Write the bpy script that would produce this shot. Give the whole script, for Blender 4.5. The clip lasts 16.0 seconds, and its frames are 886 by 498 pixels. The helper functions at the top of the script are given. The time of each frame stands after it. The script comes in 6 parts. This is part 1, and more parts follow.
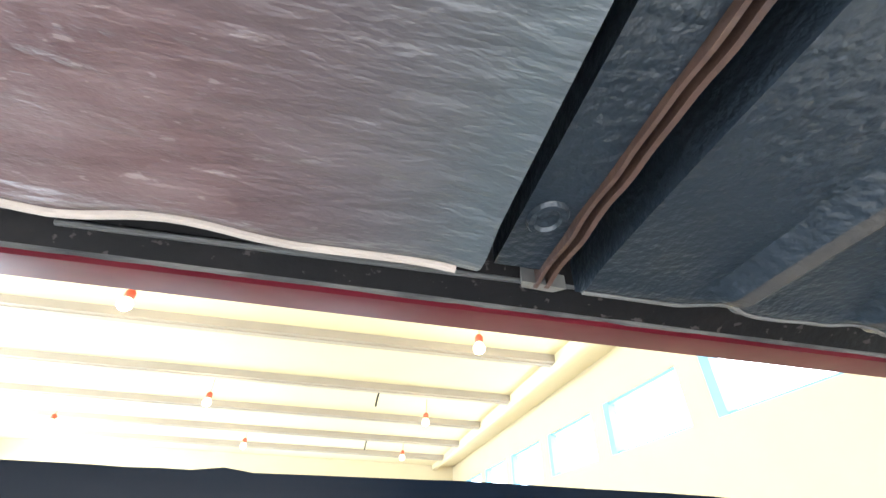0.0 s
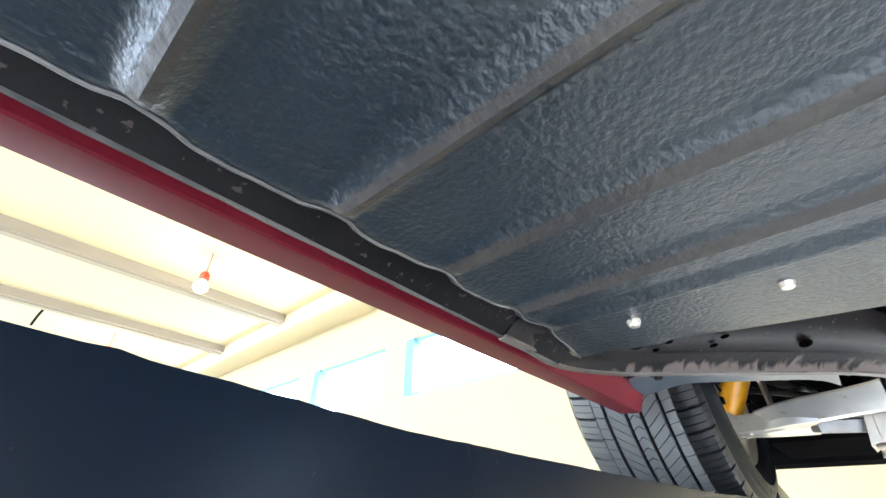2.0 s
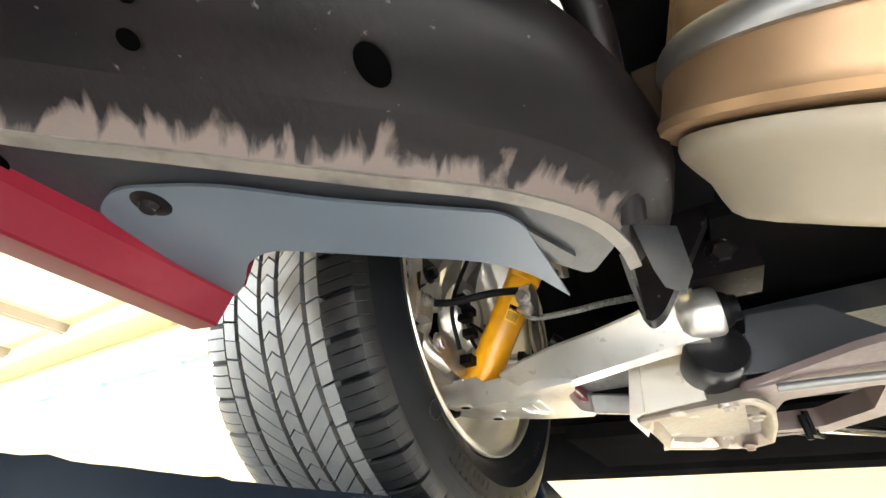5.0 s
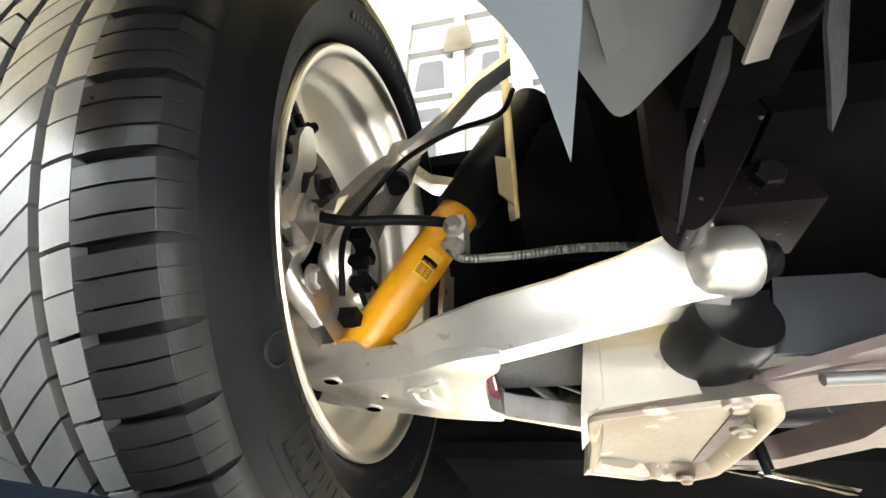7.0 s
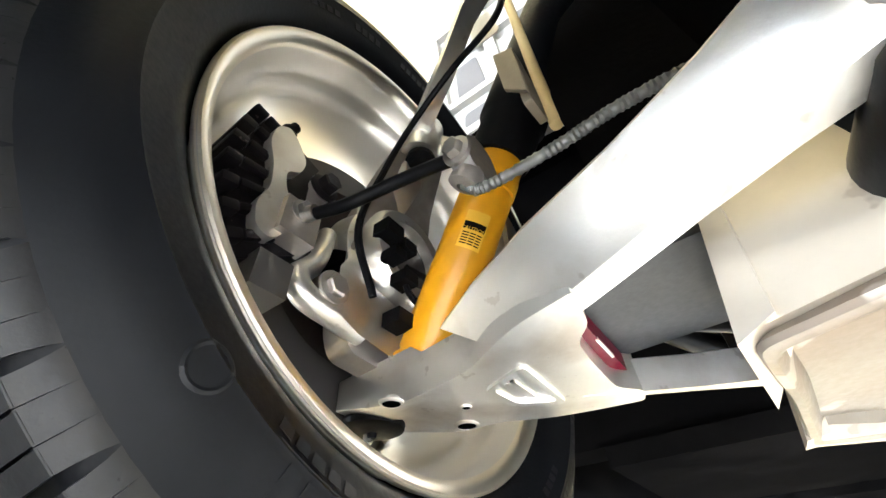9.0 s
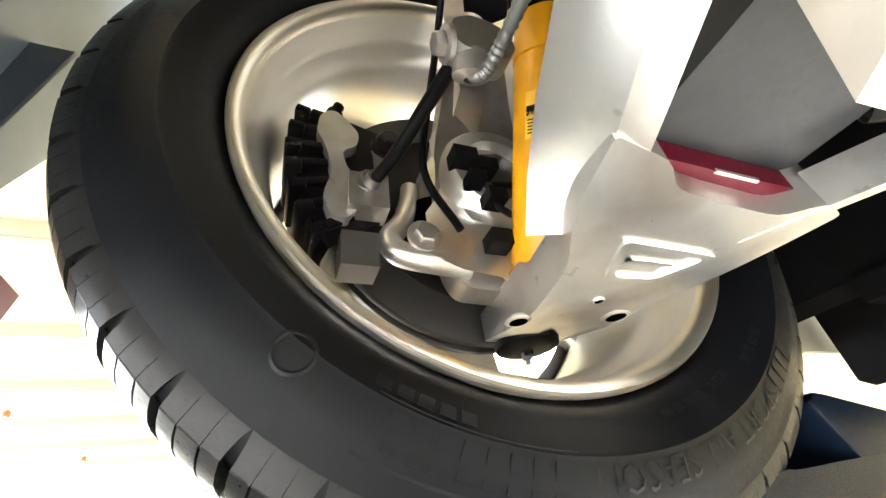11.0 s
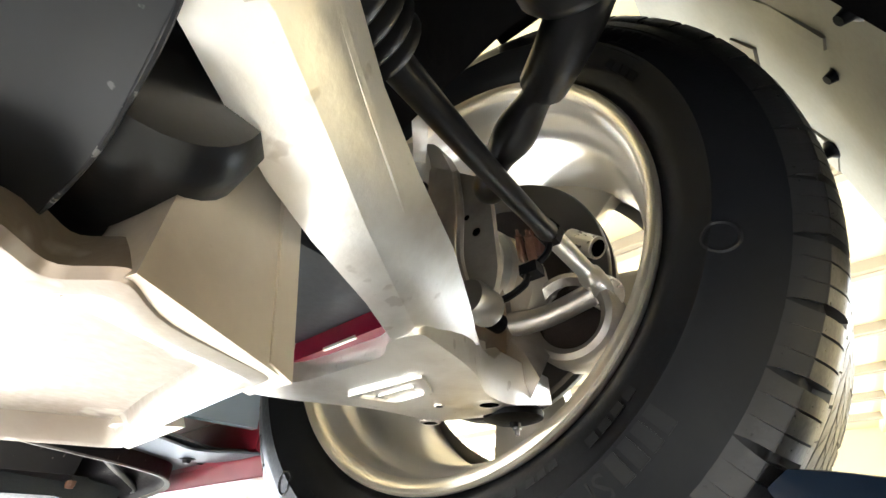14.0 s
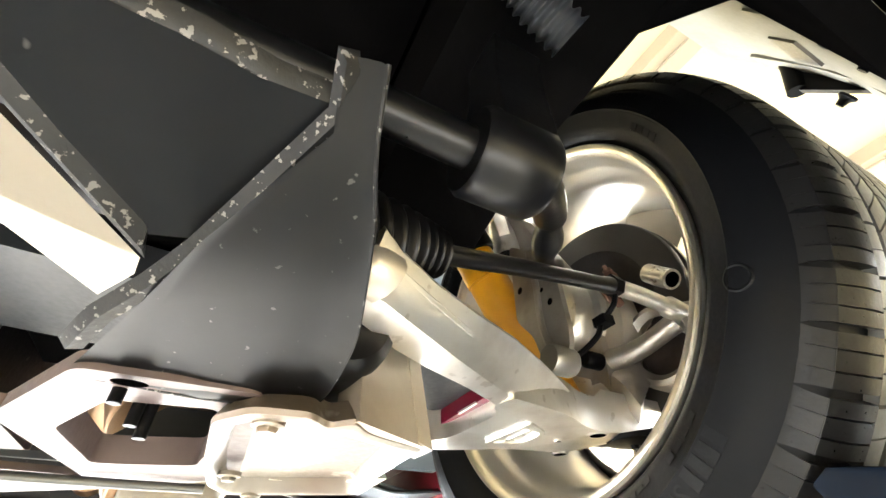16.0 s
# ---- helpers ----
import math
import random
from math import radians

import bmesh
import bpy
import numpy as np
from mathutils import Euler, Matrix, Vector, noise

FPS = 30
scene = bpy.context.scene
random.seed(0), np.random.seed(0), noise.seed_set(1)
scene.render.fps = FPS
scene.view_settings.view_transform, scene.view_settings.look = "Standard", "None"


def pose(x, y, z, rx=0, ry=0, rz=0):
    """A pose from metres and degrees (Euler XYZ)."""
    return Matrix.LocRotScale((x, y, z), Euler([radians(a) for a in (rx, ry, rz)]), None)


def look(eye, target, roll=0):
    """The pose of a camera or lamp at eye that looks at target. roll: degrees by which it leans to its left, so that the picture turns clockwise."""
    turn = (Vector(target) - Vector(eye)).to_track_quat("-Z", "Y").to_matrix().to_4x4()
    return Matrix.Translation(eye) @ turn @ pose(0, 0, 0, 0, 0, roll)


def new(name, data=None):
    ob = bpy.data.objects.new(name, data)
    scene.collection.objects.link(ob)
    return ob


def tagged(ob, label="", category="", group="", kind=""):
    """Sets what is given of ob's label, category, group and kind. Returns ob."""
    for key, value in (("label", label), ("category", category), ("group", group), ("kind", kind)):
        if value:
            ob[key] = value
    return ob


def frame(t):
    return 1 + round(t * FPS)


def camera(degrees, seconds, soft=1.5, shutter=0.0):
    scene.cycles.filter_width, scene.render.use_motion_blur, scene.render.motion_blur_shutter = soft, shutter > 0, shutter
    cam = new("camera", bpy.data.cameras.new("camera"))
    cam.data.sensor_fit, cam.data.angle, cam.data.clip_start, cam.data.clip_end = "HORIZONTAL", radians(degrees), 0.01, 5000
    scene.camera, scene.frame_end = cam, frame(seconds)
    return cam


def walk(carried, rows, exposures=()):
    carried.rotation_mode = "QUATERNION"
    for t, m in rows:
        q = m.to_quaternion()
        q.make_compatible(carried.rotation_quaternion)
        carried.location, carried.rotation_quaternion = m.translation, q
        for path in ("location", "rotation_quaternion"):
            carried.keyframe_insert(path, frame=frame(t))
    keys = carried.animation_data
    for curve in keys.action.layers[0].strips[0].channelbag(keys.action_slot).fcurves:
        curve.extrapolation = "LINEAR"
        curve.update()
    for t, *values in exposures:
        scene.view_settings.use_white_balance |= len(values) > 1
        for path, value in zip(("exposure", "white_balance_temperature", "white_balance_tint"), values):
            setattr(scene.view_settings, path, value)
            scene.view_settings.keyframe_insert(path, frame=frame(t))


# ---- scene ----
cam = camera(93.9, 16.0)
PATH = [
    (0, (-1.4552, 0.5269, 0.0067), (-1.1507, 2.1014, 1.2018), 1.72),
    (0.5, (-1.4154, 0.5665, 0.0075), (-0.7714, 2.0417, 1.1945), 1.67),
    (1, (-1.3737, 0.5875, -0.0004), (-0.4413, 1.9270, 1.1556), 0.77),
    (1.5, (-1.3055, 0.5658, -0.0040), (-0.1907, 1.7856, 1.1227), 0.94),
    (2, (-1.1929, 0.5207, -0.0210), (0.0343, 1.6494, 1.0836), 1.08),
    (2.5, (-1.0627, 0.4861, -0.0273), (0.2418, 1.5392, 1.0633), 1.03),
    (3, (-0.9341, 0.4952, -0.0258), (0.4319, 1.4505, 1.0795), 0.48),
    (3.5, (-0.8221, 0.5170, -0.0109), (0.5761, 1.3811, 1.1286), -0.19),
    (4, (-0.7701, 0.4941, -0.0056), (0.6485, 1.3098, 1.1443), -0.24),
    (4.5, (-0.6891, 0.4664, -0.0126), (0.7301, 1.2749, 1.1417), 0.03),
    (5, (-0.5860, 0.4310, -0.0073), (0.8156, 1.2635, 1.1514), 1.32),
    (5.2, (-0.5467, 0.4136, -0.0030), (0.8511, 1.2490, 1.1582), 2.09),
    (7.3, (-0.3666, 0.5352, 0.0065), (1.1522, 0.7949, 1.2816), 2.97),
    (7.5, (-0.3489, 0.5337, 0.0021), (1.1727, 0.7367, 1.2841), 2.10),
    (8, (-0.3066, 0.5411, 0.0077), (1.1973, 0.7225, 1.3136), -1.21),
    (8.5, (-0.2708, 0.5265, 0.0244), (1.1282, 1.0633, 1.3489), -0.55),
    (9, (-0.2546, 0.5036, 0.0295), (0.9690, 1.3476, 1.3676), -2.84),
    (9.5, (-0.2474, 0.4765, 0.0305), (0.7915, 1.5726, 1.3417), -4.14),
    (9.7, (-0.2318, 0.4689, 0.0416), (0.7517, 1.6874, 1.2859), -4.57),
    (11.8, (-0.1165, 0.4882, 0.0304), (0.2940, 2.0677, 1.1865), -6.69),
    (12, (-0.0686, 0.5030, 0.0313), (0.2143, 2.0875, 1.2185), -5.59),
    (12.5, (0.0433, 0.5018, 0.0379), (-0.1646, 2.0769, 1.2527), 0.08),
    (13, (0.1721, 0.4688, 0.0356), (-0.4435, 1.9629, 1.2140), 1.50),
    (13.5, (0.2267, 0.4349, 0.0515), (-0.6395, 1.8119, 1.2149), -0.11),
    (14, (0.2585, 0.4056, 0.0601), (-0.7758, 1.6567, 1.2284), -0.02),
    (14.5, (0.3209, 0.3911, 0.0530), (-0.8494, 1.4763, 1.2583), 0.45),
    (15, (0.3606, 0.3688, 0.0504), (-0.8710, 1.3564, 1.2783), -0.52),
    (15.5, (0.3862, 0.3588, 0.0493), (-0.9202, 1.2140, 1.2992), -0.60),
    (16, (0.3875, 0.3539, 0.0372), (-0.9788, 1.0820, 1.3034), -0.96),
]
EXPOSURE = 2.55
DAY = 3.5  # watts a square metre in the openings
BULB = 10.0  # watts of each hanging bulb
walk(cam, [(t, look(eye, target, roll)) for t, eye, target, roll in PATH], exposures=[(0.0, EXPOSURE + 0.1, 5550, 10), (2.0, EXPOSURE + 0.1, 5350, 10), (3.0, EXPOSURE + 0.15, 5500, 10), (4.0, EXPOSURE + 0.45, 5950, 10), (5.0, EXPOSURE + 0.55, 6150, 10), (7.4, EXPOSURE + 0.7, 6000, 10), (8.0, EXPOSURE + 0.7, 5900, 10), (9.0, EXPOSURE + 0.78, 5800, 10), (9.6, EXPOSURE + 0.88, 5850, 10), (12.0, EXPOSURE + 1.0, 6300, 10), (12.8, EXPOSURE + 1.05, 6100, 10), (14.0, EXPOSURE + 0.65, 6000, 10), (15.0, EXPOSURE + 0.92, 6250, 10), (16.0, EXPOSURE + 1.0, 6250, 10)])

# ---- light ----
world = bpy.data.worlds.new("world")
scene.world = world
world.use_nodes = True
wn = world.node_tree.nodes
sky = wn.new("ShaderNodeTexSky")
sky.sky_type, sky.sun_disc, sky.sun_elevation, sky.sun_rotation = "NISHITA", False, radians(35), radians(188)
world.node_tree.links.new(sky.outputs[0], wn["Background"].inputs[0])
wn["Background"].inputs[1].default_value = 0.12


sun_data = bpy.data.lights.new("sun", "SUN")
sun_data.energy, sun_data.angle, sun_data.color = 5.0, radians(0.5), (1.0, 0.97, 0.92)
new("sun", sun_data).matrix_world = look((-1.2, -8.0, 6.0), (-0.1, 0.0, 0.4))


def area_lamp(name, m, sx, sy, watts, colour):
    data = bpy.data.lights.new(name, "AREA")
    data.shape, data.size, data.size_y, data.energy, data.color = "RECTANGLE", sx, sy, watts, colour
    ob = new(name, data)
    ob.matrix_world = m
    return ob


# ---- materials ----
def material(name, base, rough=0.5, metal=0.0, scale=20.0, vary=0.12, fine=150.0, bump=0.15, dirt=None, dirt_amount=0.4, dirt_scale=4.0, rough_vary=0.12, coat=0.0, chips=None, chip_amount=0.5, chip_scale=45.0, chip_at=0.66, bump_dist=0.001, stretch=(1, 1, 1), spec=0.5, detail=4, dirt_at=0.5):
    """Base colour with grain and stains at two sizes, in object metres."""
    m = bpy.data.materials.new(name)
    m.use_nodes = True
    t = m.node_tree
    n, l = t.nodes, t.links
    b = n["Principled BSDF"]
    co = n.new("ShaderNodeTexCoord")
    mp = n.new("ShaderNodeMapping")
    mp.inputs["Scale"].default_value = stretch
    l.new(co.outputs["Object"], mp.inputs[0])
    big, small = n.new("ShaderNodeTexNoise"), n.new("ShaderNodeTexNoise")
    big.inputs["Scale"].default_value, small.inputs["Scale"].default_value = scale, fine
    big.inputs["Detail"].default_value, small.inputs["Detail"].default_value = 6, detail
    for x in (big, small):
        l.new(mp.outputs[0], x.inputs["Vector"])
    mix = n.new("ShaderNodeMixRGB")
    mix.inputs[1].default_value = (*[max(0, c * (1 - vary)) for c in base], 1)
    mix.inputs[2].default_value = (*[min(1, c * (1 + vary)) for c in base], 1)
    l.new(big.outputs[0], mix.inputs[0])
    colour = mix.outputs[0]
    if dirt:
        dn = n.new("ShaderNodeTexNoise")
        dn.inputs["Scale"].default_value, dn.inputs["Detail"].default_value = dirt_scale, 8
        l.new(mp.outputs[0], dn.inputs["Vector"])
        ramp = n.new("ShaderNodeValToRGB")
        ramp.color_ramp.elements[0].position, ramp.color_ramp.elements[1].position = dirt_at, dirt_at + 0.22
        ramp.color_ramp.elements[1].color = (dirt_amount,) * 3 + (1,)
        l.new(dn.outputs[0], ramp.inputs[0])
        dm = n.new("ShaderNodeMixRGB")
        dm.inputs[2].default_value = (*dirt, 1)
        l.new(ramp.outputs[0], dm.inputs[0])
        l.new(colour, dm.inputs[1])
        colour = dm.outputs[0]
    if chips:
        cn = n.new("ShaderNodeTexNoise")
        cn.inputs["Scale"].default_value, cn.inputs["Detail"].default_value = chip_scale, 3
        l.new(mp.outputs[0], cn.inputs["Vector"])
        cr = n.new("ShaderNodeValToRGB")
        cr.color_ramp.elements[0].position, cr.color_ramp.elements[1].position = chip_at, chip_at + 0.04
        cr.color_ramp.elements[1].color = (chip_amount,) * 3 + (1,)
        l.new(cn.outputs[0], cr.inputs[0])
        cm = n.new("ShaderNodeMixRGB")
        cm.inputs[2].default_value = (*chips, 1)
        l.new(cr.outputs[0], cm.inputs[0])
        l.new(colour, cm.inputs[1])
        colour = cm.outputs[0]
    l.new(colour, b.inputs["Base Color"])
    b.inputs["Metallic"].default_value = metal
    b.inputs["Coat Weight"].default_value = coat
    b.inputs["Specular IOR Level"].default_value = spec
    rr = n.new("ShaderNodeMapRange")
    rr.inputs["To Min"].default_value, rr.inputs["To Max"].default_value = max(0.02, rough - rough_vary), min(1, rough + rough_vary)
    l.new(small.outputs[0], rr.inputs[0])
    l.new(rr.outputs[0], b.inputs["Roughness"])
    bp = n.new("ShaderNodeBump")
    bp.inputs["Strength"].default_value, bp.inputs["Distance"].default_value = bump, bump_dist
    l.new(small.outputs[0], bp.inputs["Height"])
    l.new(bp.outputs[0], b.inputs["Normal"])
    return m


def glowing(name, colour, strength):
    m = bpy.data.materials.new(name)
    m.use_nodes = True
    b = m.node_tree.nodes["Principled BSDF"]
    b.inputs["Base Color"].default_value = (*colour, 1)
    b.inputs["Emission Color"].default_value = (*colour, 1)
    b.inputs["Emission Strength"].default_value = strength
    return m


M_RED = material("red_paint", (0.14, 0.008, 0.018), 0.42, 0, 3, 0.1, 30, 0.0, rough_vary=0.05, spec=0.16, dirt=(0.26, 0.05, 0.06), dirt_amount=0.25, dirt_scale=12)
M_FLOORPAN = material("coated_floor_pan", (0.0115, 0.0165, 0.0225), 0.36, 0, 10, 0.2, 240, 0.42, bump_dist=0.003, dirt=(0.028, 0.029, 0.03), dirt_amount=0.25, spec=0.5, detail=2)
M_SEAMRUST = material("rusty_dark_seam", (0.05, 0.026, 0.018), 0.6, 0.1, 40, 0.5, 300, 0.6, dirt=(0.12, 0.075, 0.05), dirt_amount=0.6, dirt_scale=45, dirt_at=0.52)
M_SILL = material("stone_chipped_sill", (0.005, 0.0045, 0.0046), 0.5, 0, 18, 0.4, 160, 0.5, dirt=(0.011, 0.0085, 0.008), dirt_amount=0.5, dirt_scale=30, chips=(0.075, 0.062, 0.058), chip_amount=0.5, chip_scale=150, chip_at=0.65, spec=0.07)
M_BROWNPAN = material("dusty_floor_pan", (0.085, 0.05, 0.05), 0.42, 0, 8, 0.3, 90, 0.8, bump_dist=0.004, dirt=(0.2, 0.15, 0.145), dirt_amount=0.6, dirt_scale=14, stretch=(0.5, 1.3, 1), chips=(0.3, 0.25, 0.24), chip_amount=0.35, chip_scale=190, chip_at=0.66)
M_FRAME = material("frame_coating", (0.0055, 0.0044, 0.005), 0.36, 0, 12, 0.25, 180, 0.2, dirt=(0.016, 0.012, 0.0125), dirt_amount=0.55, dirt_scale=9, spec=0.13, chips=(0.2, 0.17, 0.155), chip_amount=0.4, chip_scale=110, chip_at=0.69)
M_MUD = material("dried_mud", (0.33, 0.28, 0.24), 0.85, 0, 30, 0.3, 200, 0.5)
M_BLACK = material("black_plastic", (0.0035, 0.0035, 0.004), 0.4, 0, 20, 0.2, 220, 0.12, dirt=(0.01, 0.01, 0.01), dirt_amount=0.3, spec=0.07)
M_SHIELD = material("satin_shield", (0.006, 0.0062, 0.007), 0.34, 0, 9, 0.05, 160, 0.03, spec=0.48, rough_vary=0.02, chips=(0.22, 0.21, 0.2), chip_amount=0.5, chip_scale=200, chip_at=0.695)
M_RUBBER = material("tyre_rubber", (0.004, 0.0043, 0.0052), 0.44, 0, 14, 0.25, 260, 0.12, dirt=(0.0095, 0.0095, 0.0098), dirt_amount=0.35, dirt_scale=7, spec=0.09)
# pale base stands in for daylight sheen on black rubber; the dirt is separate
M_TREADSHEEN = material("sheen_pale_tread", (0.1, 0.1, 0.098), 0.4, 0, 14, 0.25, 260, 0.2, dirt=(0.17, 0.165, 0.15), dirt_amount=0.5, spec=0.8)
M_ALU = material("cast_aluminium", (0.76, 0.745, 0.715), 0.34, 0.9, 7, 0.22, 240, 0.18, dirt=(0.34, 0.27, 0.2), dirt_amount=0.6, dirt_scale=13, dirt_at=0.47, chips=(0.28, 0.23, 0.19), chip_amount=0.35, chip_scale=60, chip_at=0.66)
M_RIM = material("machined_rim", (0.86, 0.8, 0.69), 0.33, 0.95, 5, 0.05, 60, 0.0, rough_vary=0.03)
M_STEEL = material("plain_steel", (0.3, 0.29, 0.28), 0.38, 0.9, 15, 0.2, 200, 0.2, dirt=(0.13, 0.08, 0.05), dirt_amount=0.6)
M_RUST = material("rusted_steel", (0.11, 0.05, 0.032), 0.8, 0.1, 40, 0.4, 300, 0.6, dirt=(0.26, 0.2, 0.15), dirt_amount=0.6, dirt_scale=30)
M_DARKRUST = material("dark_rusty_steel", (0.02, 0.012, 0.009), 0.7, 0.1, 40, 0.4, 300, 0.4, dirt=(0.05, 0.03, 0.02), dirt_amount=0.4, dirt_scale=30)
M_YELLOW = material("yellow_enamel", (0.66, 0.3, 0.002), 0.36, 0, 8, 0.08, 250, 0.05, dirt=(0.3, 0.15, 0.02), dirt_amount=0.35, dirt_scale=20)
M_LEAF = material("leaf_spring_composite", (0.018, 0.02, 0.023), 0.42, 0, 12, 0.2, 200, 0.15, dirt=(0.06, 0.056, 0.052), dirt_amount=0.4, dirt_scale=18, spec=0.3)
M_PADRED = material("red_rubber", (0.1, 0.001, 0.012), 0.42, 0, 20, 0.25, 200, 0.1, spec=0.15)
M_CAT = material("heat_tinted_steel", (0.3, 0.185, 0.1), 0.4, 0.75, 9, 0.6, 160, 0.1, dirt=(0.26, 0.2, 0.15), dirt_amount=0.7, dirt_scale=7)
M_CREAM = material("cream_steel", (0.2, 0.17, 0.125), 0.5, 0.3, 8, 0.15, 160, 0.1, dirt=(0.25, 0.2, 0.14), dirt_amount=0.4, dirt_scale=7)
M_PIPE = material("coated_pipe", (0.12, 0.12, 0.115), 0.35, 0.5, 20, 0.15, 200, 0.05)
M_RUNWAY = material("runway_paint", (0.004, 0.0075, 0.015), 0.26, 0, 6, 0.2, 120, 0.03, spec=0.16, rough_vary=0.03)
M_CEIL = material("painted_ceiling", (0.5, 0.425, 0.25), 0.9, 0, 1, 0.04, 60, 0.1)
M_BEAM = material("tan_beam", (0.24, 0.2, 0.14), 0.7, 0, 2, 0.08, 60, 0.1)
M_WALL = material("painted_wall", (0.45, 0.375, 0.225), 0.9, 0, 1, 0.05, 60, 0.1)
M_CONCRETE = material("concrete_floor", (0.76, 0.75, 0.72), 0.6, 0, 2, 0.12, 40, 0.2, dirt=(0.5, 0.49, 0.46), dirt_amount=0.5, dirt_scale=1, spec=0.2)
M_LAMP = glowing("lamp_glow", (1.0, 0.78, 0.36), 0.7)
M_LAMPRED = material("red_socket", (0.7, 0.06, 0.015), 0.5, 0, 20, 0.1, 200, 0.05)
# frame blue that also paints sky light onto the window reveals
M_BLUE = material("sky_lit_blue", (0.16, 0.34, 0.46), 0.5, 0, 5, 0.05, 100, 0.05)


M_SKYGLOW = glowing("bright_overcast", (0.95, 0.98, 1.0), 1.2)
M_LETTER = material("raised_rubber", (0.0055, 0.0057, 0.0065), 0.4, 0, 30, 0.2, 300, 0.1, spec=0.13)
# black for flat patches that paint the shade inside holes
M_HOLE = material("hole_shade", (0.001, 0.001, 0.001), 0.95, 0, 10, 0.1, 100, 0.0, spec=0.0)
M_CAST = material("dull_cast_metal", (0.4, 0.37, 0.34), 0.36, 0.8, 14, 0.25, 220, 0.3, dirt=(0.12, 0.1, 0.085), dirt_amount=0.5, dirt_scale=18)
M_SPLASH = material("splash_plastic", (0.075, 0.09, 0.11), 0.37, 0, 10, 0.12, 180, 0.02, rough_vary=0.03)
M_LINER = material("dusty_liner", (0.22, 0.21, 0.17), 0.6, 0, 6, 0.25, 150, 0.2, dirt=(0.1, 0.09, 0.07), dirt_amount=0.6, dirt_scale=6, dirt_at=0.46)
M_COVER = material("grey_closing_plastic", (0.024, 0.026, 0.03), 0.4, 0, 10, 0.2, 180, 0.05, dirt=(0.05, 0.048, 0.045), dirt_amount=0.4, dirt_scale=12)
M_DUCT = material("scuffed_duct", (0.015, 0.016, 0.018), 0.32, 0.3, 9, 0.1, 160, 0.04, dirt=(0.05, 0.05, 0.052), dirt_amount=0.12, dirt_scale=16, chips=(0.4, 0.39, 0.37), chip_amount=0.5, chip_scale=50, chip_at=0.71, spec=0.3, rough_vary=0.03)
# pale tower paint with warm lamp light mixed into the base
M_TOWER = material("warm_lit_tower_paint", (0.62, 0.47, 0.22), 0.45, 0, 5, 0.1, 120, 0.05)
M_EDGE = material("worn_black_edge", (0.012, 0.012, 0.013), 0.42, 0.1, 30, 0.4, 200, 0.4, dirt=(0.012, 0.012, 0.012), dirt_amount=0.5, dirt_scale=22, chips=(0.22, 0.21, 0.2), chip_amount=0.7, chip_scale=300, chip_at=0.6, spec=0.3)
M_BRIGHTBOLT = material("bright_zinc", (0.72, 0.68, 0.62), 0.3, 0.9, 20, 0.15, 200, 0.1)
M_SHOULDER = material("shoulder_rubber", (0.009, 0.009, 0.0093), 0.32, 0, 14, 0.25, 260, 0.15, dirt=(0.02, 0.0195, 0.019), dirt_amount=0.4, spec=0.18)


def fade_to_grey(m, x0, x1, grey):
    """Blends the base colour into a grey between two places along the car."""
    n, l = m.node_tree.nodes, m.node_tree.links
    co, sep, rng, mix = n.new("ShaderNodeTexCoord"), n.new("ShaderNodeSeparateXYZ"), n.new("ShaderNodeMapRange"), n.new("ShaderNodeMixRGB")
    l.new(co.outputs["Object"], sep.inputs[0]), l.new(sep.outputs[0], rng.inputs[0])
    rng.inputs["From Min"].default_value, rng.inputs["From Max"].default_value = x0, x1
    mix.inputs[2].default_value = (*grey, 1)
    b = n["Principled BSDF"]
    l.new(rng.outputs[0], mix.inputs[0]), l.new(b.inputs["Base Color"].links[0].from_socket, mix.inputs[1])
    l.new(mix.outputs[0], b.inputs["Base Color"])


fade_to_grey(M_BROWNPAN, -1.52, -1.42, (0.055, 0.064, 0.07))
M_REARLINER = material("glossy_rear_liner", (0.26, 0.31, 0.36), 0.25, 0, 6, 0.15, 120, 0.05, dirt=(0.12, 0.13, 0.14), dirt_amount=0.5, dirt_scale=5, rough_vary=0.04)
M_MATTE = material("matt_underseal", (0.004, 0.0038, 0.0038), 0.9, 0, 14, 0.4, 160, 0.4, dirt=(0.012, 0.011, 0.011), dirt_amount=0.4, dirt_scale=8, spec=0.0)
M_GLOSS = material("glossy_black_coating", (0.004, 0.004, 0.0046), 0.3, 0, 20, 0.2, 220, 0.12, rough_vary=0.05, spec=0.32)
M_BARREL = material("brushed_barrel", (0.78, 0.75, 0.7), 0.36, 0.8, 5, 0.08, 90, 0.0, dirt=(0.6, 0.54, 0.45), dirt_amount=0.2, dirt_scale=6, stretch=(0.3, 3, 0.3), rough_vary=0.06)
M_DISC = material("dark_disc_steel", (0.1, 0.094, 0.088), 0.36, 0.6, 15, 0.2, 200, 0.1, spec=0.3)
M_SUB = material("grimy_cast_aluminium", (0.23, 0.205, 0.17), 0.42, 0.6, 7, 0.25, 240, 0.18, dirt=(0.16, 0.11, 0.08), dirt_amount=0.75, dirt_scale=8, dirt_at=0.44, chips=(0.62, 0.58, 0.52), chip_amount=0.4, chip_scale=30, chip_at=0.62)
M_SUBBRIGHT = material("bright_cast_aluminium", (0.62, 0.57, 0.49), 0.4, 0.75, 7, 0.2, 240, 0.12, dirt=(0.33, 0.26, 0.19), dirt_amount=0.7, dirt_scale=7, dirt_at=0.44, chips=(0.28, 0.22, 0.17), chip_amount=0.4, chip_scale=50, chip_at=0.66)
